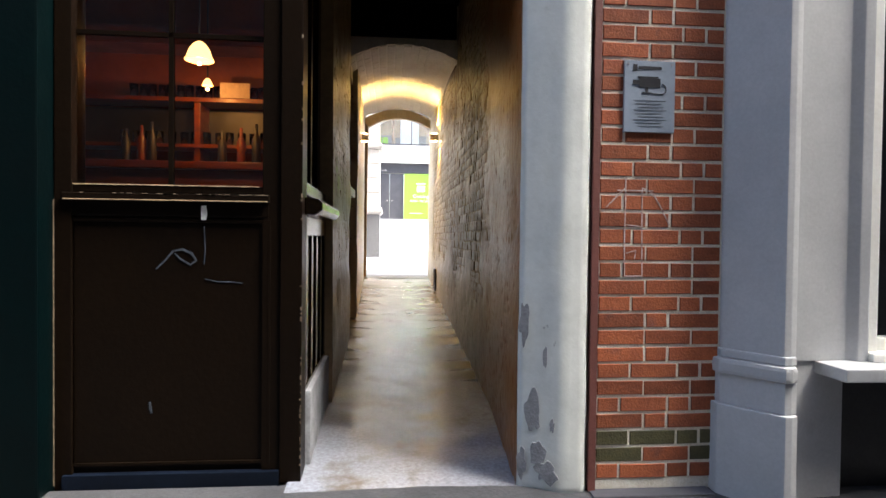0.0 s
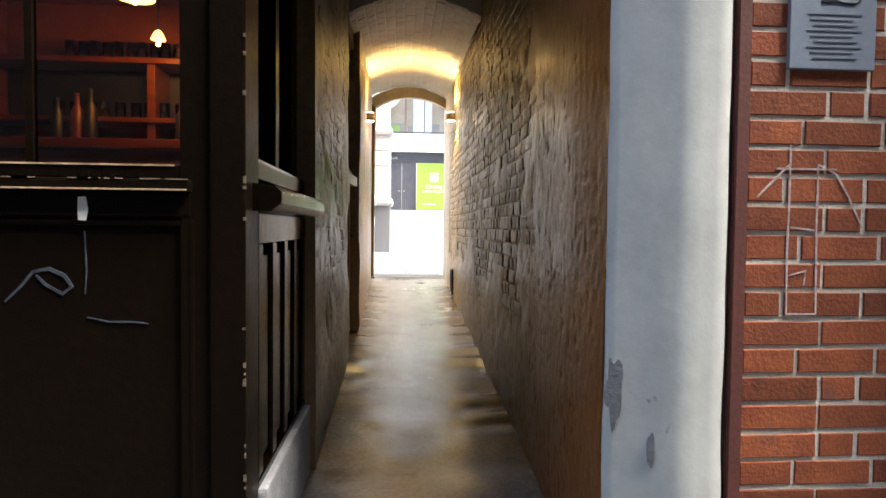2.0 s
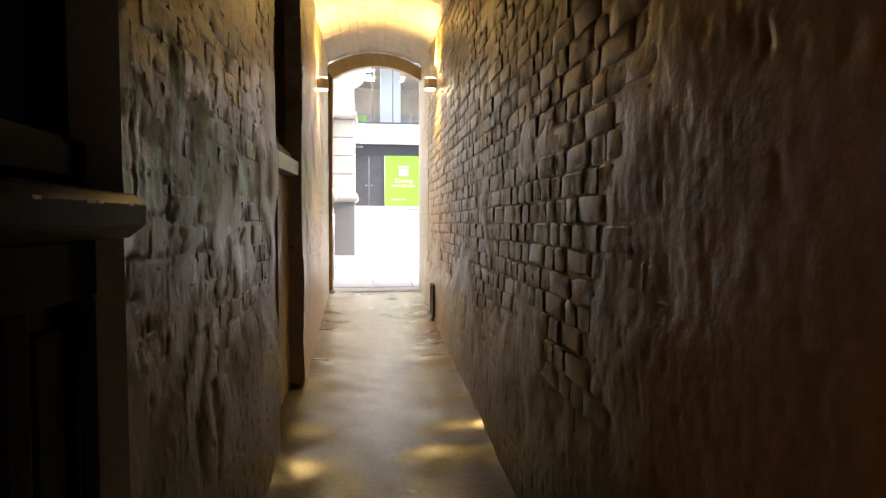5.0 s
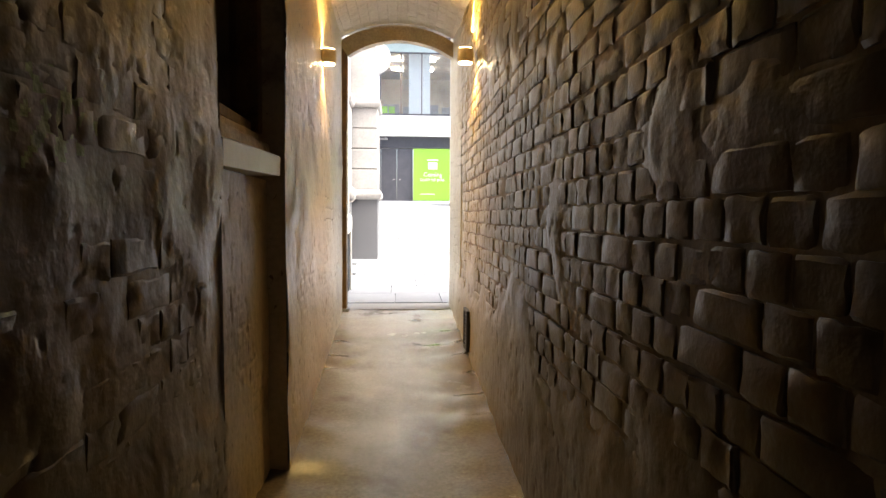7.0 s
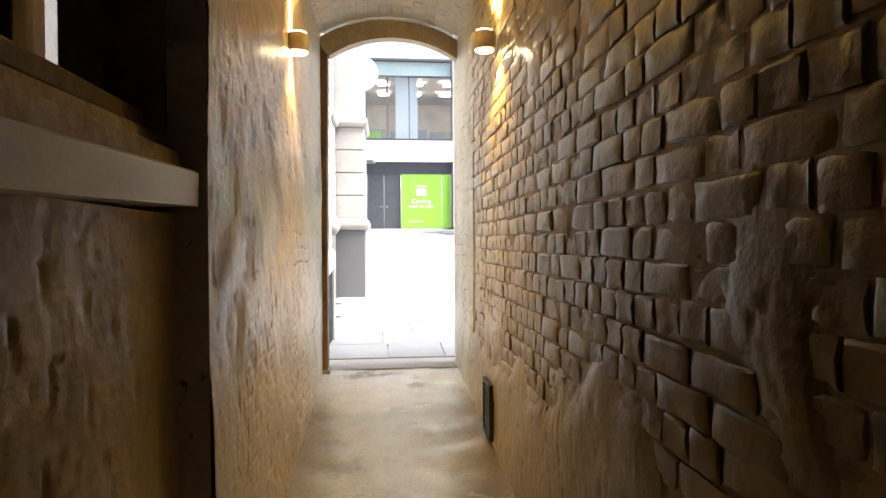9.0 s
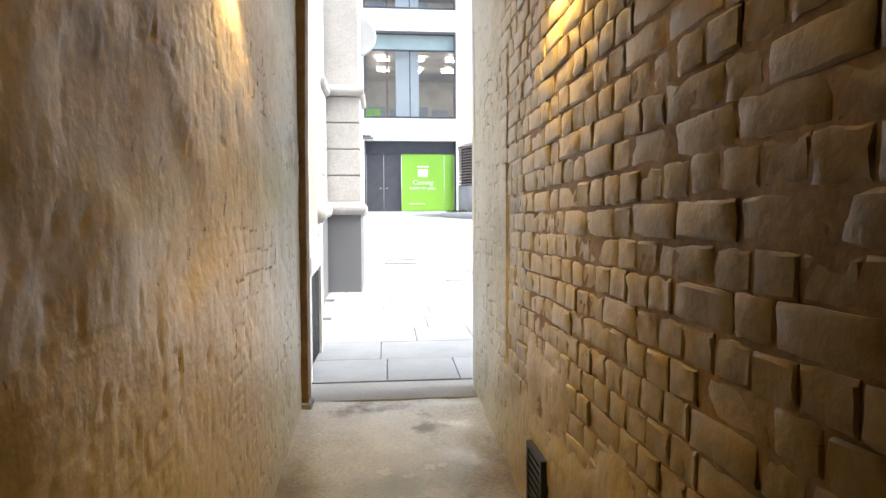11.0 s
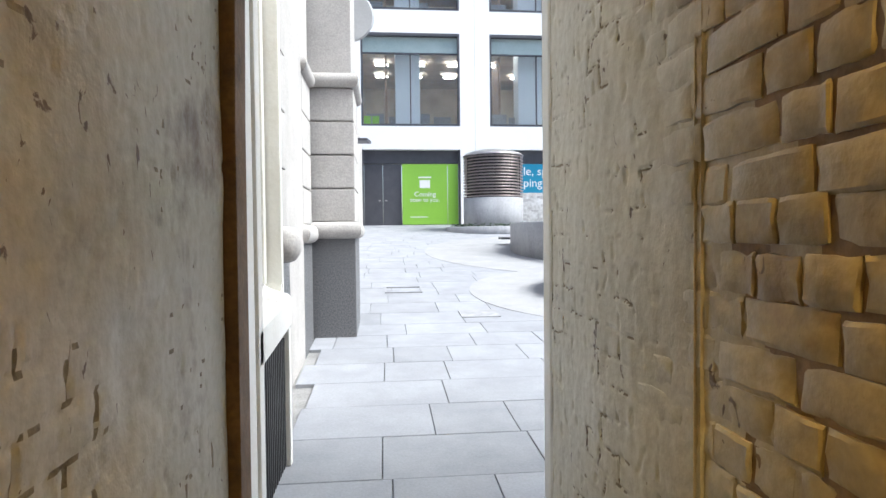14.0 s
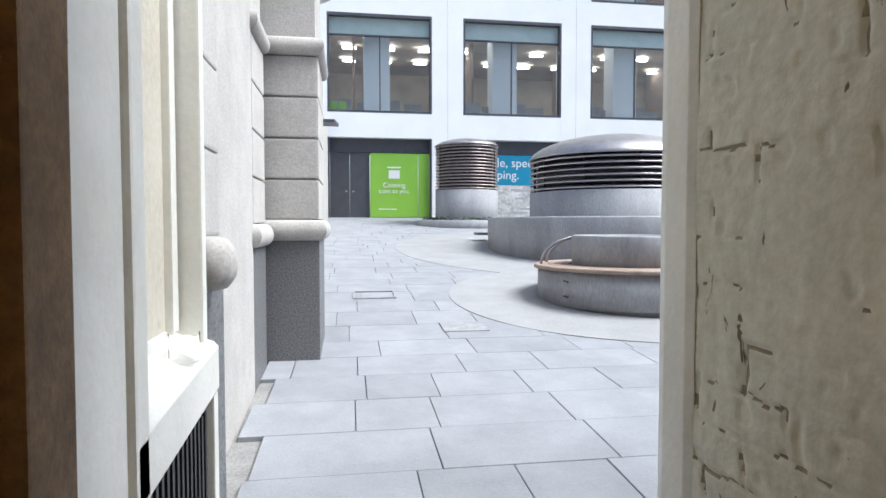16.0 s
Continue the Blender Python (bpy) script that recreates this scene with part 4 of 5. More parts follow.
jar = lathe("glass_jar", [(0.042, 0), (0.045, 0.005), (0.045, 0.085), (0.042, 0.085), (0.041, 0.01)], M_THIN, 20, (-0.44, 10.80, 1.34))
tagged(jar, "empty clear glass tumbler on the window sill", "glass")
tagged(boxes("wall_yard_west", [(-8.0, -0.62, 9.862, 11.0, 0.3, 5.0), (-0.62, -0.42, 9.862, 11.06, 3.601, 5.0), (-8.0, -0.96, 11.0, 30.0, 0.3, 5.0), (-0.96, -0.62, 11.0, 13.28, 0.3, 5.0)], M_PORT), "stone wall along the yard", "wall", kind="structure")


# ---- rusticated stone piers ----
def rusticated(name, x0, x1, y0, y1, label):
    e = empty(name, (x1, y0, gz(y0)))
    tagged(e, label, "pier", "rusticated piers")
    g = gz(y0)
    parts = [boxes("granite_base", [(x0, x1, y0, y1, g - 0.05, g + 0.99)], M_GRAN, bevel=0.008)]
    seg = 14

    def roll(z, r):
        prof = [(r * 0.75 * math.cos(a), r * math.sin(a)) for a in [-math.pi / 2 + math.pi * i / seg for i in range(seg + 1)]]
        v, f = [], []
        for d, h in prof:
            v += [(x0, y0 - d, z + h), (x1 + d, y0 - d, z + h), (x1 + d, y1, z + h), (x0, y1, z + h)]
        for k in range(seg):
            f += [(4 * k + i, 4 * k + (i + 1) % 4, 4 * k + 4 + (i + 1) % 4, 4 * k + 4 + i) for i in range(4)]
        f += [(0, 1, 2, 3), tuple(4 * seg + i for i in range(4))]
        return mesh("roll_moulding", v, f, M_PORT)

    parts.append(roll(g + 1.075, 0.085))
    z = g + 1.16
    for k in range(4):
        parts.append(*each("block", [(x0, x1, y0 + 0.01, y1, z + 0.006, z + 0.325)], M_PORT, bevel=0.014))
        z += 0.334
    parts.append(boxes("core", [(x0, x1 - 0.03, y0 + 0.04, y1, g + 0.99, z + 0.1)], M_PORT))
    parts.append(roll(z + 0.07, 0.07))
    z += 0.14
    parts.append(boxes("upper_shaft", [(x0, x1 - 0.02, y0 + 0.02, y1, z, 6.0)], M_PORT, bevel=0.01))
    return under(e, *parts)


rusticated("stone_pier", -0.70, -0.205, 14.0, 14.9, "rusticated pale stone pier on a dark granite base")
rusticated("stone_pier", -0.95, -0.62, 13.3, 13.9, "rusticated pale stone pier on a dark granite base")
pil = empty("stone_pilaster", (-0.5, 11.2, gz(11.2)))
tagged(pil, "narrow rusticated stone pilaster with rounded roll", "pilaster")
under(pil, boxes("granite_base", [(-0.70, -0.475, 11.07, 11.55, 0.42, 1.50)], M_GRAN, bevel=0.006),
      *each("block", [(-0.70, -0.485, 11.08, 11.55, 1.70 + 0.334 * i, 2.025 + 0.334 * i) for i in range(6)], M_PORT, bevel=0.012),
      boxes("core", [(-0.70, -0.50, 11.09, 11.55, 1.50, 5.0)], M_PORT))
rollp = lathe("roll_moulding", [(0.02, -0.10), (0.06, -0.09), (0.09, -0.05), (0.098, 0.0), (0.09, 0.05), (0.06, 0.09), (0.02, 0.10)], M_PORT, 20, (-0.46, 11.25, 1.60))
under(pil, rollp)
tagged(boxes("drain_pipe", [(-0.665, -0.625, 12.2, 12.24, gz(12.2), 5.0)], M_GLOSSW, bevel=0.01), "slim cream drain pipe on the stone wall", "pipe")
tagged(boxes("wall_yard_recess", [(-0.95, -0.70, 14.9, 30.0, 0.5, 5.0)], M_PORT), "stone wall behind the piers", "wall", kind="structure")
tagged(prism("canopy", [(-0.70, 14.95), (-0.10, 14.95), (-0.06, 15.2), (-0.70, 15.2)], 2.74, 2.77, M_GREYM), "small dark canopy edge on the stone pier", "canopy")
tagged(lathe("projecting_sign", [(0.28, -0.02), (0.30, 0.0), (0.28, 0.02)], M_STONE, 32), "round pale hanging sign on the stone pier", "sign").matrix_world = pose(-0.30, 14.93, 4.15, 90, 0, 0)

# ---- yard: pale rings, planters, ventilation drums ----
def ground_disc(name, cx, cy, r, lift, mat, label):
    v = [(cx + r * math.cos(2 * math.pi * i / 72), cy + r * math.sin(2 * math.pi * i / 72)) for i in range(72)]
    v = [(x, y, gz(y) + lift) for x, y in v] + [(x, y, gz(y) - 0.02) for x, y in v]
    f = [tuple(range(72))] + [(i, (i + 1) % 72, 72 + (i + 1) % 72, 72 + i) for i in range(72)]
    return tagged(mesh(name, v, f, mat), label, "paving", kind="structure")


ground_disc("paving_ring_bench", 3.65, 16.4, 2.35, 0.009, M_PALE, "pale granite paving circle round the bench")
ground_disc("paving_ring_drum", 5.2, 21.6, 4.2, 0.005, M_PALE, "pale granite paving circle round the ventilation drum")

bx, by = 3.65, 16.28
bz = gz(by)
bench = empty("round_bench", (bx, by, bz))
tagged(bench, "round concrete planter with timber-topped bench ring", "bench")
under(bench, lathe("bench_wall", [(1.14, -0.20), (1.14, -0.03), (1.20, -0.02), (1.20, 0.40), (0.76, 0.40), (0.76, -0.20)], M_CONC, 64, (bx, by, bz)),
      lathe("planter_wall", [(0.76, 0.30), (0.76, 0.80), (0.75, 0.82), (0.60, 0.82), (0.60, 0.70), (0.59, 0.70)], M_CONC, 64, (bx, by, bz)))
for k in range(5):
    r = 0.80 + 0.092 * k
    under(bench, lathe("seat_slat", [(r, 0.402), (r, 0.44), (r + 0.008, 0.447), (r + 0.074, 0.447), (r + 0.082, 0.44), (r + 0.082, 0.402)], M_TIMBER, 64, (bx, by, bz)))
under(bench, *each("bolt", [(bx - 1.10 + 0.07 * i, bx - 1.085 + 0.07 * i, by - 0.62, by - 0.45, bz + 0.10 + 0.18 * j, bz + 0.115 + 0.18 * j) for i in range(2) for j in range(2)], M_BLACK))
for dx in (0.0, 0.28):
    pts = [(bx - 1.12 + dx * 0.6 + 0.55 * math.sin(a), by + 0.30 + dx, bz + 0.447 + 0.40 * (1 - math.cos(a)) - 0.0) for a in [math.pi / 2 * i / 10 for i in range(11)]]
    pts = [(bx - 1.12 + dx * 0.6 + 0.55 * (1 - math.cos(a)), by + 0.30 + dx, bz + 0.44 + 0.36 * math.sin(a)) for a in [math.pi / 2 * i / 10 for i in range(11)]]
    under(bench, tube("arm_rest", pts, 0.018, M_STEEL))


def drum(cx, cy, r, h_conc, z_lou, z_top, n, sag, label, mat):
    g = gz(cy)
    e = empty("ventilation_drum", (cx, cy, g))
    tagged(e, label, "vent shaft", "ventilation drums")
    under(e, lathe("concrete_drum", [(r, -0.3), (r, h_conc - g), (r - 0.06, h_conc - g + 0.01), (r - 0.08, h_conc - g)], M_CONC, 64, (cx, cy, g)),
          lathe("inner_core", [(r - 0.16, h_conc - g), (r - 0.16, z_lou - g)], M_BLACK, 48, (cx, cy, g)),
          lathe("dome", [(r + 0.02, z_lou - g), (r + 0.02, z_lou - g + 0.03)] + [(r * math.cos(a), z_lou - g + 0.03 + (z_top - z_lou) * math.sin(a) ** sag) for a in [math.pi / 2 * i / 12 for i in range(1, 12)]], M_STEEL, 64, (cx, cy, g)))
    for i in range(n):
        z = h_conc + (z_lou - h_conc) * (i + 0.5) / n - g
        t = (z_lou - h_conc) / n * 0.22
        under(e, lathe("louvre", [(r - 0.13, z + t * 1.1), (r - 0.01, z - t), (r, z - t), (r, z + t * 0.2), (r - 0.12, z + t * 1.9)], mat, 56, (cx, cy, g)))
    under(e, *each("upright", [(cx + (r - 0.1) * math.cos(a) - 0.02, cx + (r - 0.1) * math.cos(a) + 0.02, cy + (r - 0.1) * math.sin(a) - 0.02, cy + (r - 0.1) * math.sin(a) + 0.02, h_conc, z_lou) for a in [math.pi * 2 * k / 10 + 0.2 for k in range(10)]], M_BLACK))
    return e


drum(3.75, 28.0, 1.0, 2.83, 4.22, 4.45, 14, 1.3, "round concrete vent shaft with bronze louvres and steel cap", M_LOUVRE)
drum(5.65, 21.3, 1.76, 2.42, 3.12, 3.62, 6, 1.2, "wide concrete vent shaft with steel louvres and domed cap", M_STEEL)
pg = gz(21.3)
planter = empty("round_planter", (5.65, 21.3, pg))
tagged(planter, "wide round concrete planter wall round the vent shaft", "planter")
under(planter, lathe("planter_wall", [(2.61, -0.4), (2.61, -0.16), (2.68, -0.15), (2.68, 0.66), (2.66, 0.69), (2.44, 0.69), (2.44, 0.5), (1.77, 0.5)], M_CONC, 80, (5.65, 21.3, pg)))
tagged(boxes("bench_end", [(3.02, 3.95, 22.9, 23.3, 1.50, 1.56)], M_GREYM, bevel=0.01), "dark metal bench wing fixed to the planter wall", "bench")
kerb = tagged(lathe("planting_kerb", [(1.62, -0.3), (1.62, 0.10), (1.58, 0.12), (1.45, 0.12), (1.45, 0.04), (1.0, 0.04)], M_CONC, 56, (3.75, 28.0, gz(28.0))), "low round concrete kerb of the planting bed", "kerb")
lv, lf = [], []
for i in range(420):
    a, r = random.uniform(0, 6.283), random.uniform(1.02, 1.45)
    x, y, z = 3.75 + r * math.cos(a), 28 + r * math.sin(a), gz(28) + 0.05 + random.uniform(0, 0.14)
    d, w = random.uniform(0, 6.283), random.uniform(0.03, 0.07)
    k = len(lv)
    lv += [(x - w * math.cos(d), y - w * math.sin(d), z), (x + 0.02, y - 0.02, z + 0.03), (x + w * math.cos(d), y + w * math.sin(d), z + 0.05), (x - 0.02, y + 0.02, z + 0.02)]
    lf.append((k, k + 1, k + 2, k + 3))
tagged(mesh("ground_cover_plants", lv, lf, M_LEAF), "low dark green plants at the foot of the vent shaft", "plants", kind="stuff")

# manhole covers
def cover_plate(x0, x1, y0, y1, mat, label, rim=True):
    q = [(x0, y0), (x1, y0), (x1, y1), (x0, y1)]
    e = empty("manhole_cover", ((x0 + x1) / 2, y0, gz(y0)))
    tagged(e, label, "manhole cover")
    v = [(x, y, gz(y) + 0.016) for x, y in q] + [(x, y, gz(y) - 0.02) for x, y in q]
    o = mesh("plate", v, [(0, 1, 2, 3), (0, 4, 5, 1), (1, 5, 6, 2), (2, 6, 7, 3), (3, 7, 4, 0)], mat)
    under(e, o)


cover_plate(0.97, 1.43, 14.84, 15.22, M_BARE, "grey metal drain cover set in the paving")
mg = empty("manhole_cover", (0.35, 16.7, gz(16.7)))
tagged(mg, "recessed paved manhole frame in the yard", "manhole cover")
q = [(0.10, 16.55, 0.60, 16.57), (0.10, 16.98, 0.60, 17.0), (0.08, 16.55, 0.10, 17.0), (0.60, 16.55, 0.62, 17.0)]
for a, b, c, d in q:
    v = [(x, y, gz(y) + 0.017) for x, y in ((a, b), (c, b), (c, d), (a, d))] + [(x, y, gz(y) - 0.01) for x, y in ((a, b), (c, b), (c, d), (a, d))]
    under(mg, mesh("rim", v, [(0, 1, 2, 3), (0, 4, 5, 1), (1, 5, 6, 2), (2, 6, 7, 3), (3, 7, 4, 0)], M_BARE))

# ---- office building across the yard ----
BY = 30.7
off = empty("office_building", (4, BY, 2.0))
tagged(off, "white stone-clad modern office building with large windows", "building")
BAYS = [(-15.33 + 4.87 * i, -15.33 + 4.87 * i + 3.72) for i in range(-1, 11)]
STORE = [(2.0, 4.86), (5.74, 9.22), (10.08, 13.5), (14.4, 17.8)]
blocks = []
edges = [-24.0] + [e for b in BAYS for e in b] + [40.0]
for i in range(0, len(edges), 2):
    blocks.append((edges[i], edges[i + 1], BY, BY + 0.6, 1.8, 19.2))
for (a, b), (c, d) in zip(STORE, STORE[1:] + [(19.2, 0)]):
    for x0, x1 in BAYS:
        blocks.append((x0, x1, BY + 0.003, BY + 0.6, b, c))
under(off, boxes("wall", blocks, M_FACADE), boxes("roof", [(-24, 40, BY, BY + 14, 19.21, 19.6)], M_FACADE))
jl = []
for x0, x1 in BAYS:
    jl += [(x0 - 0.58, x0 - 0.57, BY - 0.002, BY + 0.01, 2.0, 19.0)]
under(off, boxes("cladding_joint", jl, M_PORT))


def office_window(x0, x1, z0, z1):
    w = empty("window", (x0, BY, z0))
    y = BY + 0.22
    under(w, boxes("frame", [(x0, x0 + 0.07, y - 0.22, y + 0.06, z0, z1), (x1 - 0.07, x1, y - 0.22, y + 0.06, z0, z1), (x0 + 0.07, x1 - 0.07, y - 0.22, y + 0.06, z0, z0 + 0.08), (x0 + 0.07, x1 - 0.07, y - 0.22, y + 0.06, z1 - 0.10, z1),
                             (x0 + 0.07, x1 - 0.07, y - 0.04, y + 0.05, z1 - 0.74, z1 - 0.69), ((x0 + x1) / 2 - 0.02, (x0 + x1) / 2 + 0.02, y - 0.04, y + 0.05, z0 + 0.08, z1 - 0.74)], M_GREYM),
          *each("pane", [(x0 + 0.07, (x0 + x1) / 2 - 0.02, y, y + 0.006, z0 + 0.08, z1 - 0.74), ((x0 + x1) / 2 + 0.02, x1 - 0.07, y, y + 0.006, z0 + 0.08, z1 - 0.74)], M_GLASS),
          boxes("top_pane", [(x0 + 0.07, x1 - 0.07, y, y + 0.01, z1 - 0.69, z1 - 0.10)], M_FROST))
    return w


M_FROST = material("frosted_pale_glass", (0.42, 0.50, 0.49), (0.36, 0.44, 0.43), 0.2, 1.5, 20, 0.0, 0.1)
for x0, x1 in BAYS:
    for z0, z1 in STORE[1:]:
        under(off, office_window(x0, x1, z0, z1))
for z0, z1 in STORE[1:3]:
    fl, ce = z0 - 0.4, z1 + 0.02
    rooms = [(-20, 36, BY + 0.62, BY + 9.0, fl - 0.1, fl), (-20, 36, BY + 8.8, BY + 9.0, fl, ce)]
    under(off, boxes("floor", rooms, M_OFFWALL), boxes("ceiling", [(-20, 36, BY + 0.62, BY + 9.0, ce, ce + 0.1)], M_OFFWALL))
    under(off, *each("column", [((a + b) / 2 - 0.55, (a + b) / 2 + 0.40, BY + 0.9, BY + 1.8, fl, ce) for a, b in BAYS], M_OFFWHITE))
    under(off, *each("ceiling_light", [(a + 0.5 + 1.6 * k, a + 1.05 + 1.6 * k, BY + 1.8 + 2.0 * j, BY + 2.0 + 2.0 * j, ce - 0.16, ce - 0.12) for a, b in BAYS for k in range(3) for j in range(3)], M_OFFICE))
    under(off, *each("desk_screen", [(a + 0.15 + 0.9 * k, a + 0.85 + 0.9 * k, BY + 1.0 + 0.6 * (k % 2), BY + 1.04 + 0.6 * (k % 2), fl + 0.3, fl + 1.05) for a, b in BAYS for k in range(4)], M_CONC))
    under(off, *each("partition", [(a + 0.9, a + 1.0, BY + 3.0, BY + 7.0, fl, ce) for a, b in BAYS], M_TIMBER))
under(off, *each("lime_chair", [(-0.65 + 0.32 * k, -0.38 + 0.32 * k, BY + 0.75, BY + 0.95, 5.5, 6.25) for k in range(2)], M_LIME))
# ground-floor bays
BG = 4.86
for k, (x0, x1) in enumerate(BAYS):
    under(off, boxes("shutter_head", [(x0, x1, BY + 0.30, BY + 0.36, 4.36, BG)], M_GREYM), *each("soffit_frame", [(x0, x0 + 0.06, BY + 0.05, BY + 0.30, 2.0, BG), (x1 - 0.06, x1, BY + 0.05, BY + 0.30, 2.0, BG)], M_GREYM))
d0 = BAYS[4][0]
bay = [b for b in BAYS if abs(b[0] + 0.72) < 0.3][0]
nxt = BAYS[BAYS.index(bay) + 1]
for x0, x1 in BAYS:
    if (x0, x1) not in (bay, nxt):
        under(off, *each("door_leaf", [(x0 + 0.07, (x0 + x1) / 2 - 0.01, BY + 0.30, BY + 0.36, 2.0, 4.35), ((x0 + x1) / 2 + 0.01, x1 - 0.07, BY + 0.30, BY + 0.36, 2.0, 4.35)], M_GREYM))
bx0 = bay[0]
under(off, *each("door_leaf", [(bx0 + 0.07, bx0 + 0.76, BY + 0.28, BY + 0.35, 2.0, 4.33)], M_GREYM), *each("door_leaf", [(bx0 + 0.775, bx0 + 1.47, BY + 0.28, BY + 0.35, 2.0, 4.33)], M_GREYM),
      *each("handle", [(bx0 + 0.60, bx0 + 0.68, BY + 0.25, BY + 0.28, 2.93, 2.97), (bx0 + 0.85, bx0 + 0.93, BY + 0.25, BY + 0.28, 2.93, 2.97)], M_STEEL))
hb = empty("green_hoarding", (bx0 + 2.3, BY + 0.2, 2.0))
tagged(hb, "lime green printed hoarding panel in the bay", "sign")
under(hb, *each("panel", [(bx0 + 1.50, bx0 + 3.22, BY + 0.20, BY + 0.27, 2.03, 4.33), (bx0 + 3.25, bx0 + 3.64, BY + 0.20, BY + 0.27, 2.03, 4.33)], M_LIME),
      boxes("logo_block", [(bx0 + 2.16, bx0 + 2.56, BY + 0.192, BY + 0.199, 3.42, 3.72), (bx0 + 2.12, bx0 + 2.60, BY + 0.192, BY + 0.199, 3.80, 3.85)], M_LETTER),
      boxes("small_text_bar", [(bx0 + 1.80, bx0 + 2.45, BY + 0.192, BY + 0.199, 2.30, 2.33)], M_LETTER))
letters("lettering", "Coming", 0.26, (bx0 + 2.36, BY + 0.194, 3.10), M_LETTER, hb, align="CENTER")
letters("lettering", "soon to you.", 0.22, (bx0 + 2.36, BY + 0.194, 2.90), M_LETTER, hb, align="CENTER")
sg = empty("blue_hoarding", (nxt[0] + 2, BY + 0.2, 2.0))
tagged(sg, "teal hoarding with white lettering over a printed photograph", "sign")
under(sg, *each("panel", [(nxt[0] + 0.07, nxt[1] - 0.07, BY + 0.20, BY + 0.27, 3.22, 4.33)], M_BLUE), boxes("photo_panel", [(nxt[0] + 0.07, nxt[1] - 0.07, BY + 0.20, BY + 0.27, 2.03, 3.215)], M_PHOTO))
letters("lettering", "le, speedy", 0.46, (5.46, BY + 0.194, 3.90), M_LETTER, sg)
letters("lettering", "ping.", 0.46, (5.46, BY + 0.194, 3.45), M_LETTER, sg)
random.seed(3)
pb = []
for i in range(26):
    x, z, w, h = random.uniform(nxt[0] + 0.2, nxt[1] - 0.7), random.uniform(2.1, 3.1), random.uniform(0.15, 0.5), random.uniform(0.03, 0.09)
    pb.append((x, x + w, BY + 0.190 + 0.0003 * i, BY + 0.199, z, z + h))
under(sg, tagged(boxes("photo_bar", pb, M_PORT), kind="stuff"))
# houses closing the yard
tagged(boxes("wall_yard_east", [(22.0, 22.5, 10.2, BY, 0.3, 7.0)], M_PORT), "stone house wall closing the yard", "wall", kind="structure")


# ---- pieces: bricks, slabs ----
def brick_mesh(length, height, depth, seed, mat, rough=0.004, nu=7, nw=5):
    """One worn brick, its face towards -y, origin at the middle of its back."""
    v, f = [], []
    for j in range(nw):
        for i in range(nu):
            u, w = (-1, -0.93, -0.45, 0.05, 0.5, 0.93, 1)[i], (-1, -0.80, 0.05, 0.80, 1)[j]
            edge = 1.0 if abs(u) == 1 or abs(w) == 1 else (0.08 if abs(u) > 0.8 or abs(w) > 0.6 else 0.0)
            x = u * length / 2 * (1 - 0.02 * (1 - edge)) + rough * 0.7 * nz(u, w, s=2.3, seed=seed)
            z = w * height / 2 + rough * 0.9 * nz(u, w, s=2.1, seed=seed + 40)
            y = -depth * (1 - 0.24 * edge) + rough * 1.2 * nz(u, w, s=1.7, seed=seed + 80)
            v.append((x, y, z))
    f = [(j * nu + i, j * nu + i + 1, (j + 1) * nu + i + 1, (j + 1) * nu + i) for j in range(nw - 1) for i in range(nu - 1)]
    ring = [i for i in range(nu)] + [j * nu + nu - 1 for j in range(1, nw)] + [(nw - 1) * nu + i for i in range(nu - 2, -1, -1)] + [j * nu for j in range(nw - 2, 0, -1)]
    k = len(v)
    v += [(v[i][0] * 1.01, 0.004, v[i][2] * 1.02) for i in ring]
    n = len(ring)
    f += [(ring[i], k + i, k + (i + 1) % n, ring[(i + 1) % n]) for i in range(n)]
    d = bpy.data.meshes.new("brick")
    d.from_pydata(v, [], f)
    bm = bmesh.new()
    bm.from_mesh(d)
    bmesh.ops.recalc_face_normals(bm, faces=bm.faces)
    for e in bm.edges:
        e.smooth = e.calc_face_angle(0.0) < 0.5
    bm.to_mesh(d)
    bm.free()
    d.materials.append(mat)
    d.polygons.foreach_set("use_smooth", [True] * len(d.polygons))
    return d


def piece(name, data, m, parent):
    o = new(name, data)
    o.matrix_world = m
    o.parent = parent
    return o


# red brick pier
random.seed(11)
C = 0.0778


def crisp_brick(L, seed, mat, h=0.0635, d=0.0035):
    """A pressed brick with slightly worn edges, its face towards -y."""
    a, b, e = L / 2, h / 2, 0.0025
    j_ = lambda k: 0.0016 * nz(seed, k, s=3.7)
    back = [(-a, 0.004, -b), (a, 0.004, -b), (a, 0.004, b), (-a, 0.004, b)]
    rim = [(x + j_(i_), -d + e, z + j_(i_ + 9)) for i_, (x, _, z) in enumerate(back)]
    face = [(x - math.copysign(e, x), -d + j_(i_ + 5) * 0.6, z - math.copysign(e, z)) for i_, (x, _, z) in enumerate(rim)]
    f = [(8, 9, 10, 11)] + [(k, (k + 1) % 4, 4 + (k + 1) % 4, 4 + k) for k in range(4)] + [(4 + k, 4 + (k + 1) % 4, 8 + (k + 1) % 4, 8 + k) for k in range(4)]
    m_ = bpy.data.meshes.new("brick")
    m_.from_pydata(back + rim + face, [], f)
    m_.materials.append(mat)
    return m_


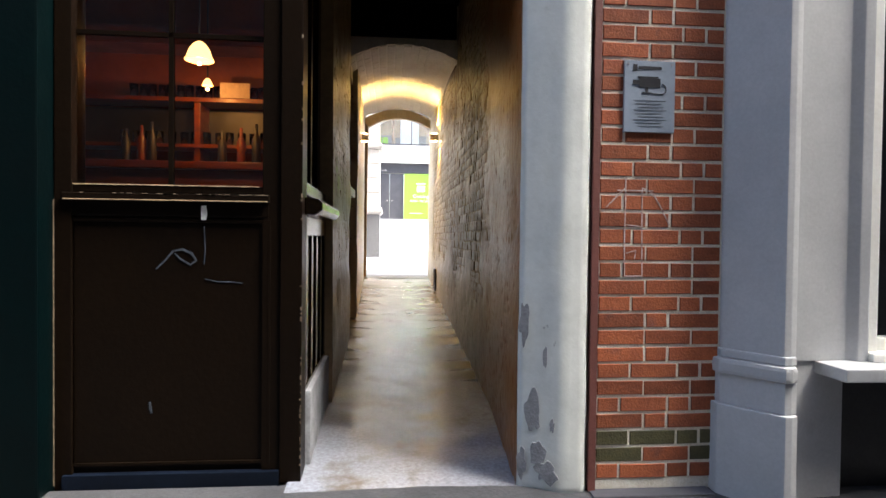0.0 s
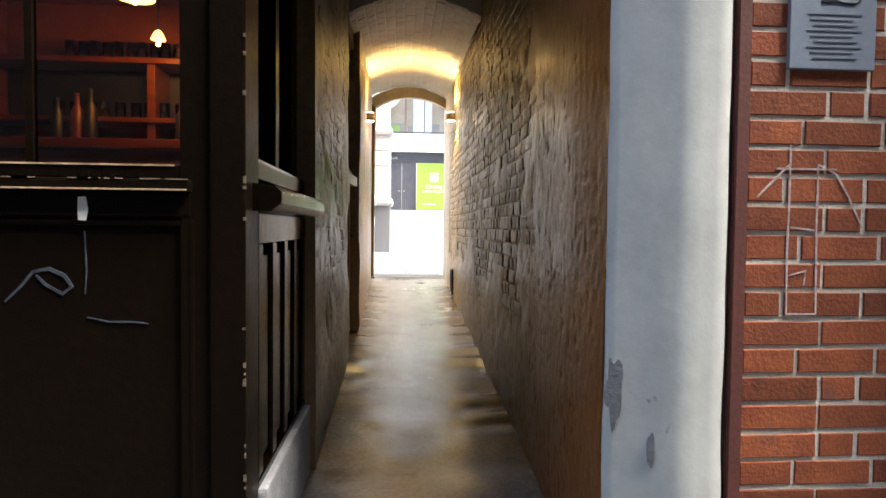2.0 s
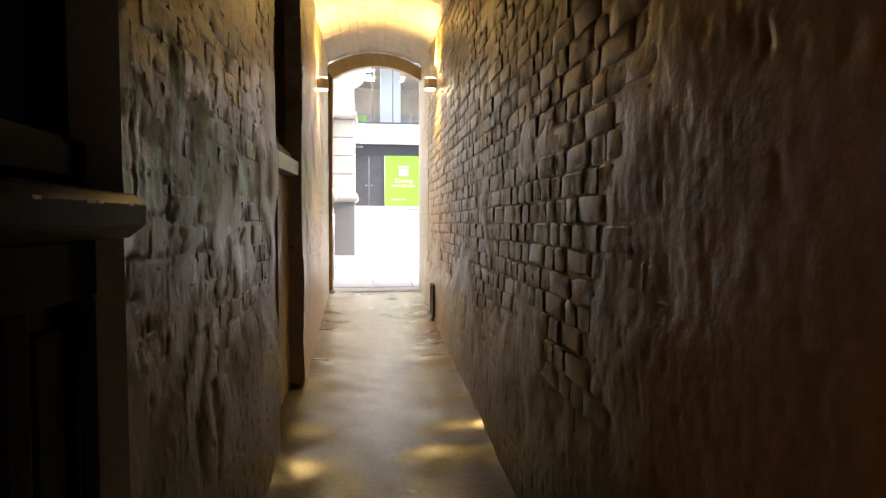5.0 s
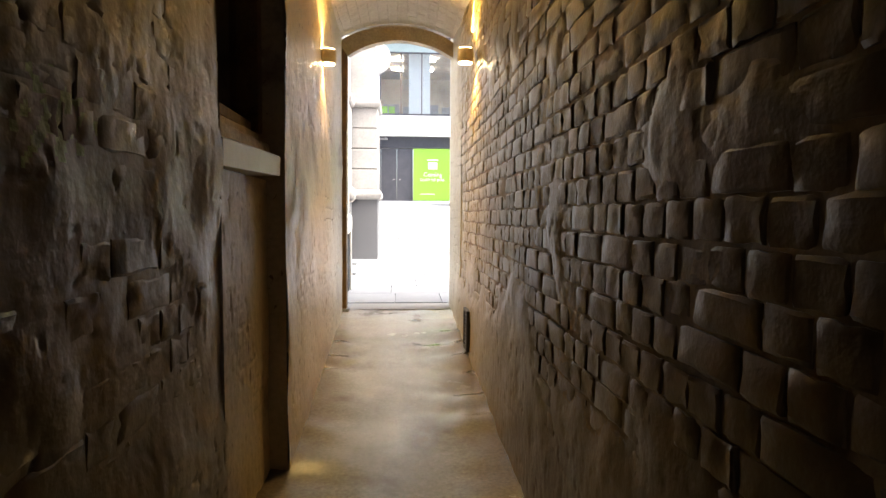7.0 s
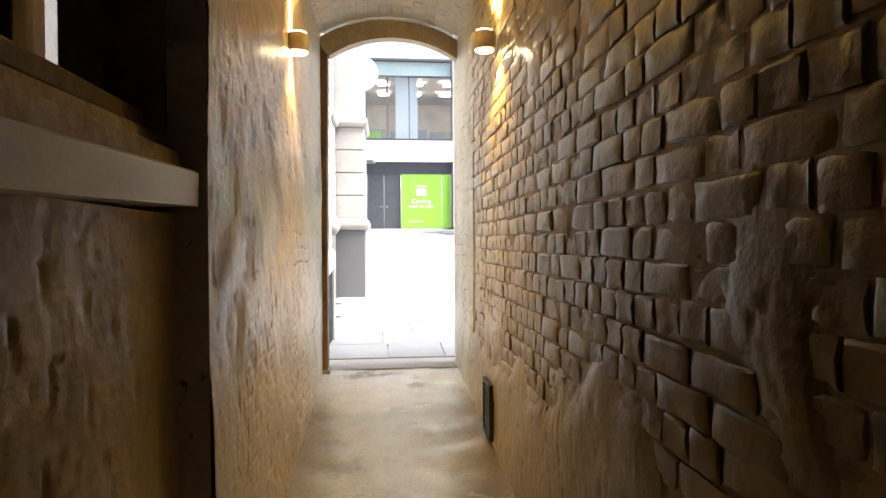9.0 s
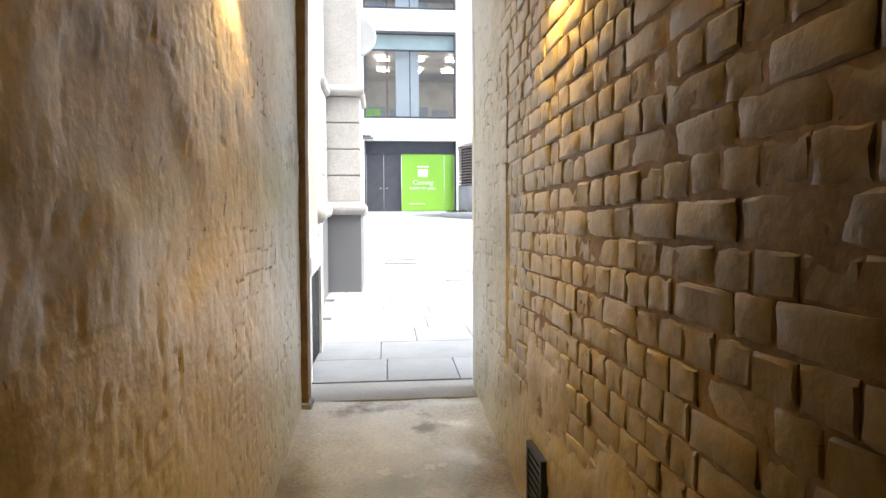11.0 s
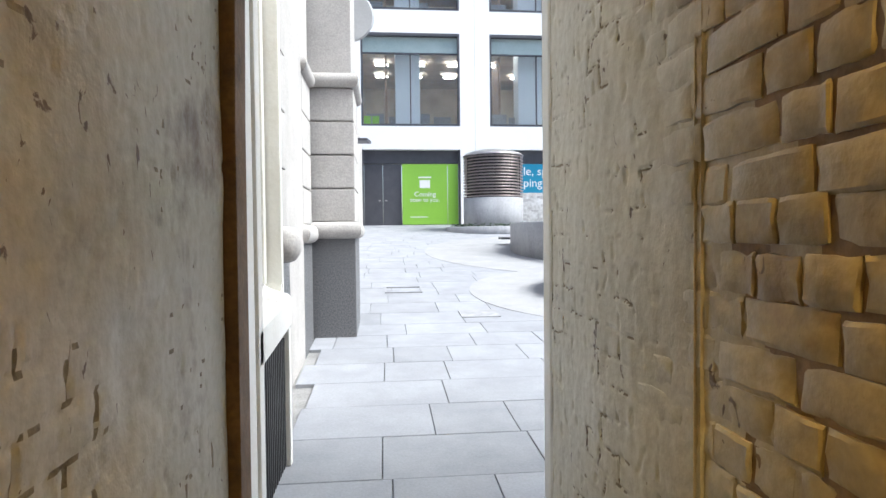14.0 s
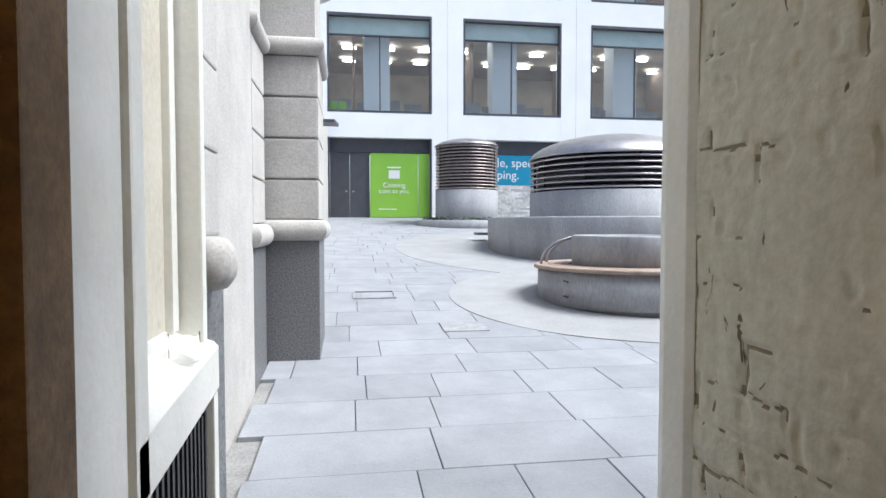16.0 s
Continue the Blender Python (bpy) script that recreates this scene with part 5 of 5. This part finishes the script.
store = {}
for c in range(47):
    z = -0.015 + C * c + C / 2
    x = 0.962
    k = 0
    while x < 1.545:
        L = (0.226 if (k + c) % 2 else 0.114) if random.random() < 0.9 else 0.226
        if k == 0 and c % 4 == 2:
            L = 0.16
        if x + L > 1.50:
            L = 1.552 - x
        k += 1
        mossy = c in (1, 2) and random.random() < 0.6
        key = (round(L, 2), mossy, random.randrange(4))
        if key not in store:
            store[key] = crisp_brick(key[0] - 0.0125, len(store) * 1.7, M_MOSS if mossy else M_BRICK)
        piece("brick", store[key], pose(x + L / 2, 2.691 + random.uniform(-0.0015, 0.0015), z + random.uniform(-0.0015, 0.0015), random.uniform(-0.5, 0.5), random.uniform(-0.5, 0.5), random.uniform(-0.4, 0.4)), pier)
        x += L

# painted bricks of the passage
def painted_bricks(wall, x, side, y0, y1, z0, z1, mat, cover, lo, hi, dx=0.0, rough=0.007, limit=300, sink=0.0):
    var = {n_: [brick_mesh(L, 0.0705, 0.016, k * 3.3 + L * 90 + side, mat, rough) for k in range(9)] for n_, L in (("s", 0.204), ("h", 0.101))}
    L_ = {"s": 0.212, "h": 0.109}
    v, f, count = [], [], 0
    n_c = int((z1 - z0) / C)
    for c in range(n_c):
        z = z0 + C * (c + 0.5)
        y = y0 + (0.0 if c % 2 else -0.06)
        k = c
        while True:
            ch = "s" if random.random() < 0.28 else "h"
            k += 1
            L = L_[ch]
            if y + L > y1:
                break
            yc = y + L / 2
            y += L
            if yc - L / 2 < y0 or cover(yc, z) > 0.93 or z < gz(yc):
                continue
            out = random.uniform(-0.002, 0.004) + 0.005 * nz(yc, z, s=2.2, seed=31)
            m = pose(x + dx * (yc - y0) + side * (0.013 + sink + out), yc, z + 0.008 * nz(yc, c, s=0.9) + random.uniform(-0.003, 0.003), random.uniform(-1.2, 1.2), random.uniform(-1.5, 1.5), (-90 if side > 0 else 90) + random.uniform(-0.8, 0.8))
            d = random.choice(var[ch])
            if lo <= z < hi and count < limit:
                piece("brick", d, m, wall)
                count += 1
            else:
                o = len(v)
                v += [tuple(m @ p.co) for p in d.vertices]
                f += [tuple(o + i for i in p.vertices) for p in d.polygons]
    if v:
        ob = mesh("brickwork", v, f, mat, True, sharp=0.5)
        ob.parent = wall
        tagged(ob, kind="stuff")


O = bpy.data.objects
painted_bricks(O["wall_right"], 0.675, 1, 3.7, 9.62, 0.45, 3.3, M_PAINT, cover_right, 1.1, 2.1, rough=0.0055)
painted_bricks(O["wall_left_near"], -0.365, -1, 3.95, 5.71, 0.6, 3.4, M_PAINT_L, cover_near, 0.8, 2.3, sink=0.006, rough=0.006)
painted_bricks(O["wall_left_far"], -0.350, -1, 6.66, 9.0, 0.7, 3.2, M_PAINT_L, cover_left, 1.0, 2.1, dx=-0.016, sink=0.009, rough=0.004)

# bricks of the vault, faintly proud through the paint
bv, bf = [], []
for j in range(47):
    for i in range(14):
        (xa, za), (xb, zb) = under_[i], under_[i + 1]
        off_ = 0.5 * (i % 2)
        y0_ = 6.06 + (j + off_) * 0.0775
        y1_ = y0_ + 0.070
        if y1_ > 9.73:
            continue
        t = 0.14 * (y0_ - 6.05) / 3.69
        k = len(bv)
        g_ = 0.06
        xm0, zm0, xm1, zm1 = xa + (xb - xa) * g_, za + (zb - za) * g_, xb - (xb - xa) * g_, zb - (zb - za) * g_
        dz = -0.007 + random.uniform(-0.003, 0.002)
        bv += [(xm0, y0_, zm0 + t + 0.006), (xm1, y0_, zm1 + t + 0.006), (xm1, y1_, zm1 + t + 0.006), (xm0, y1_, zm0 + t + 0.006)]
        bv += [(xm0 + 0.004, y0_ + 0.004, zm0 + t + dz), (xm1 - 0.004, y0_ + 0.004, zm1 + t + dz), (xm1 - 0.004, y1_ - 0.004, zm1 + t + dz), (xm0 + 0.004, y1_ - 0.004, zm0 + t + dz)]
        bf += [(k + 4, k + 5, k + 6, k + 7)] + [(k + a, k + (a + 1) % 4, k + 4 + (a + 1) % 4, k + 4 + a) for a in range(4)]
vb = mesh("vault_brickwork", bv, bf, M_VAULT)
vb.parent = O["ceiling"]
tagged(vb, kind="stuff")

# paving slabs of the yard
random.seed(5)
yard = empty("pavement_yard", (0, 10.2, gz(10.2)))
tagged(yard, "grey stone paving slabs in staggered rows", "pavement", kind="structure")


def slab_geo(x0, x1, y0, y1, lift):
    g_ = 0.003
    q = [(x0 + g_, y0 + g_), (x1 - g_, y0 + g_), (x1 - g_, y1 - g_), (x0 + g_, y1 - g_)]
    b = 0.0025
    t = [(x0 + g_ + b, y0 + g_ + b), (x1 - g_ - b, y0 + g_ + b), (x1 - g_ - b, y1 - g_ - b), (x0 + g_ + b, y1 - g_ - b)]
    v = [(x, y, gz(y) - 0.03) for x, y in q] + [(x, y, gz(y) - b + lift) for x, y in q] + [(x, y, gz(y) + lift) for x, y in t]
    f = [(8, 9, 10, 11)] + [(a, (a + 1) % 4, 4 + (a + 1) % 4, 4 + a) for a in range(4)] + [(4 + a, 4 + (a + 1) % 4, 8 + (a + 1) % 4, 8 + a) for a in range(4)]
    return v, f


sv, sf, made = [], [], 0
y = 10.27
row = 0
while y < 31.0:
    dpt = 0.54 if y < 14.5 else random.choice([0.5, 0.56, 0.62])
    x = (-0.42 if y < 14.95 else -0.7) - random.uniform(0.0, 0.5)
    first_x = -0.62 if y < 14.95 else -0.7
    while x < 13.9:
        L = random.choice([0.5, 0.66, 0.84, 0.95])
        a, b = max(x, first_x), min(x + L, 13.95)
        x += L
        if b - a < 0.05:
            continue
        v, f = slab_geo(a, b, y, y + dpt, random.uniform(-0.001, 0.002))
        if made < 300 and y < 20 and b < 6:
            o = mesh("slab", v, f, M_SLAB)
            o.parent = yard
            o.matrix_parent_inverse = Matrix.Translation(-yard.location)
            made += 1
        else:
            k = len(sv)
            sv += v
            sf += [tuple(i + k for i in q_) for q_ in f]
    y += dpt
    row += 1
so = mesh("slab_field", sv, sf, M_SLAB)
under(yard, so)
tagged(so, kind="stuff")
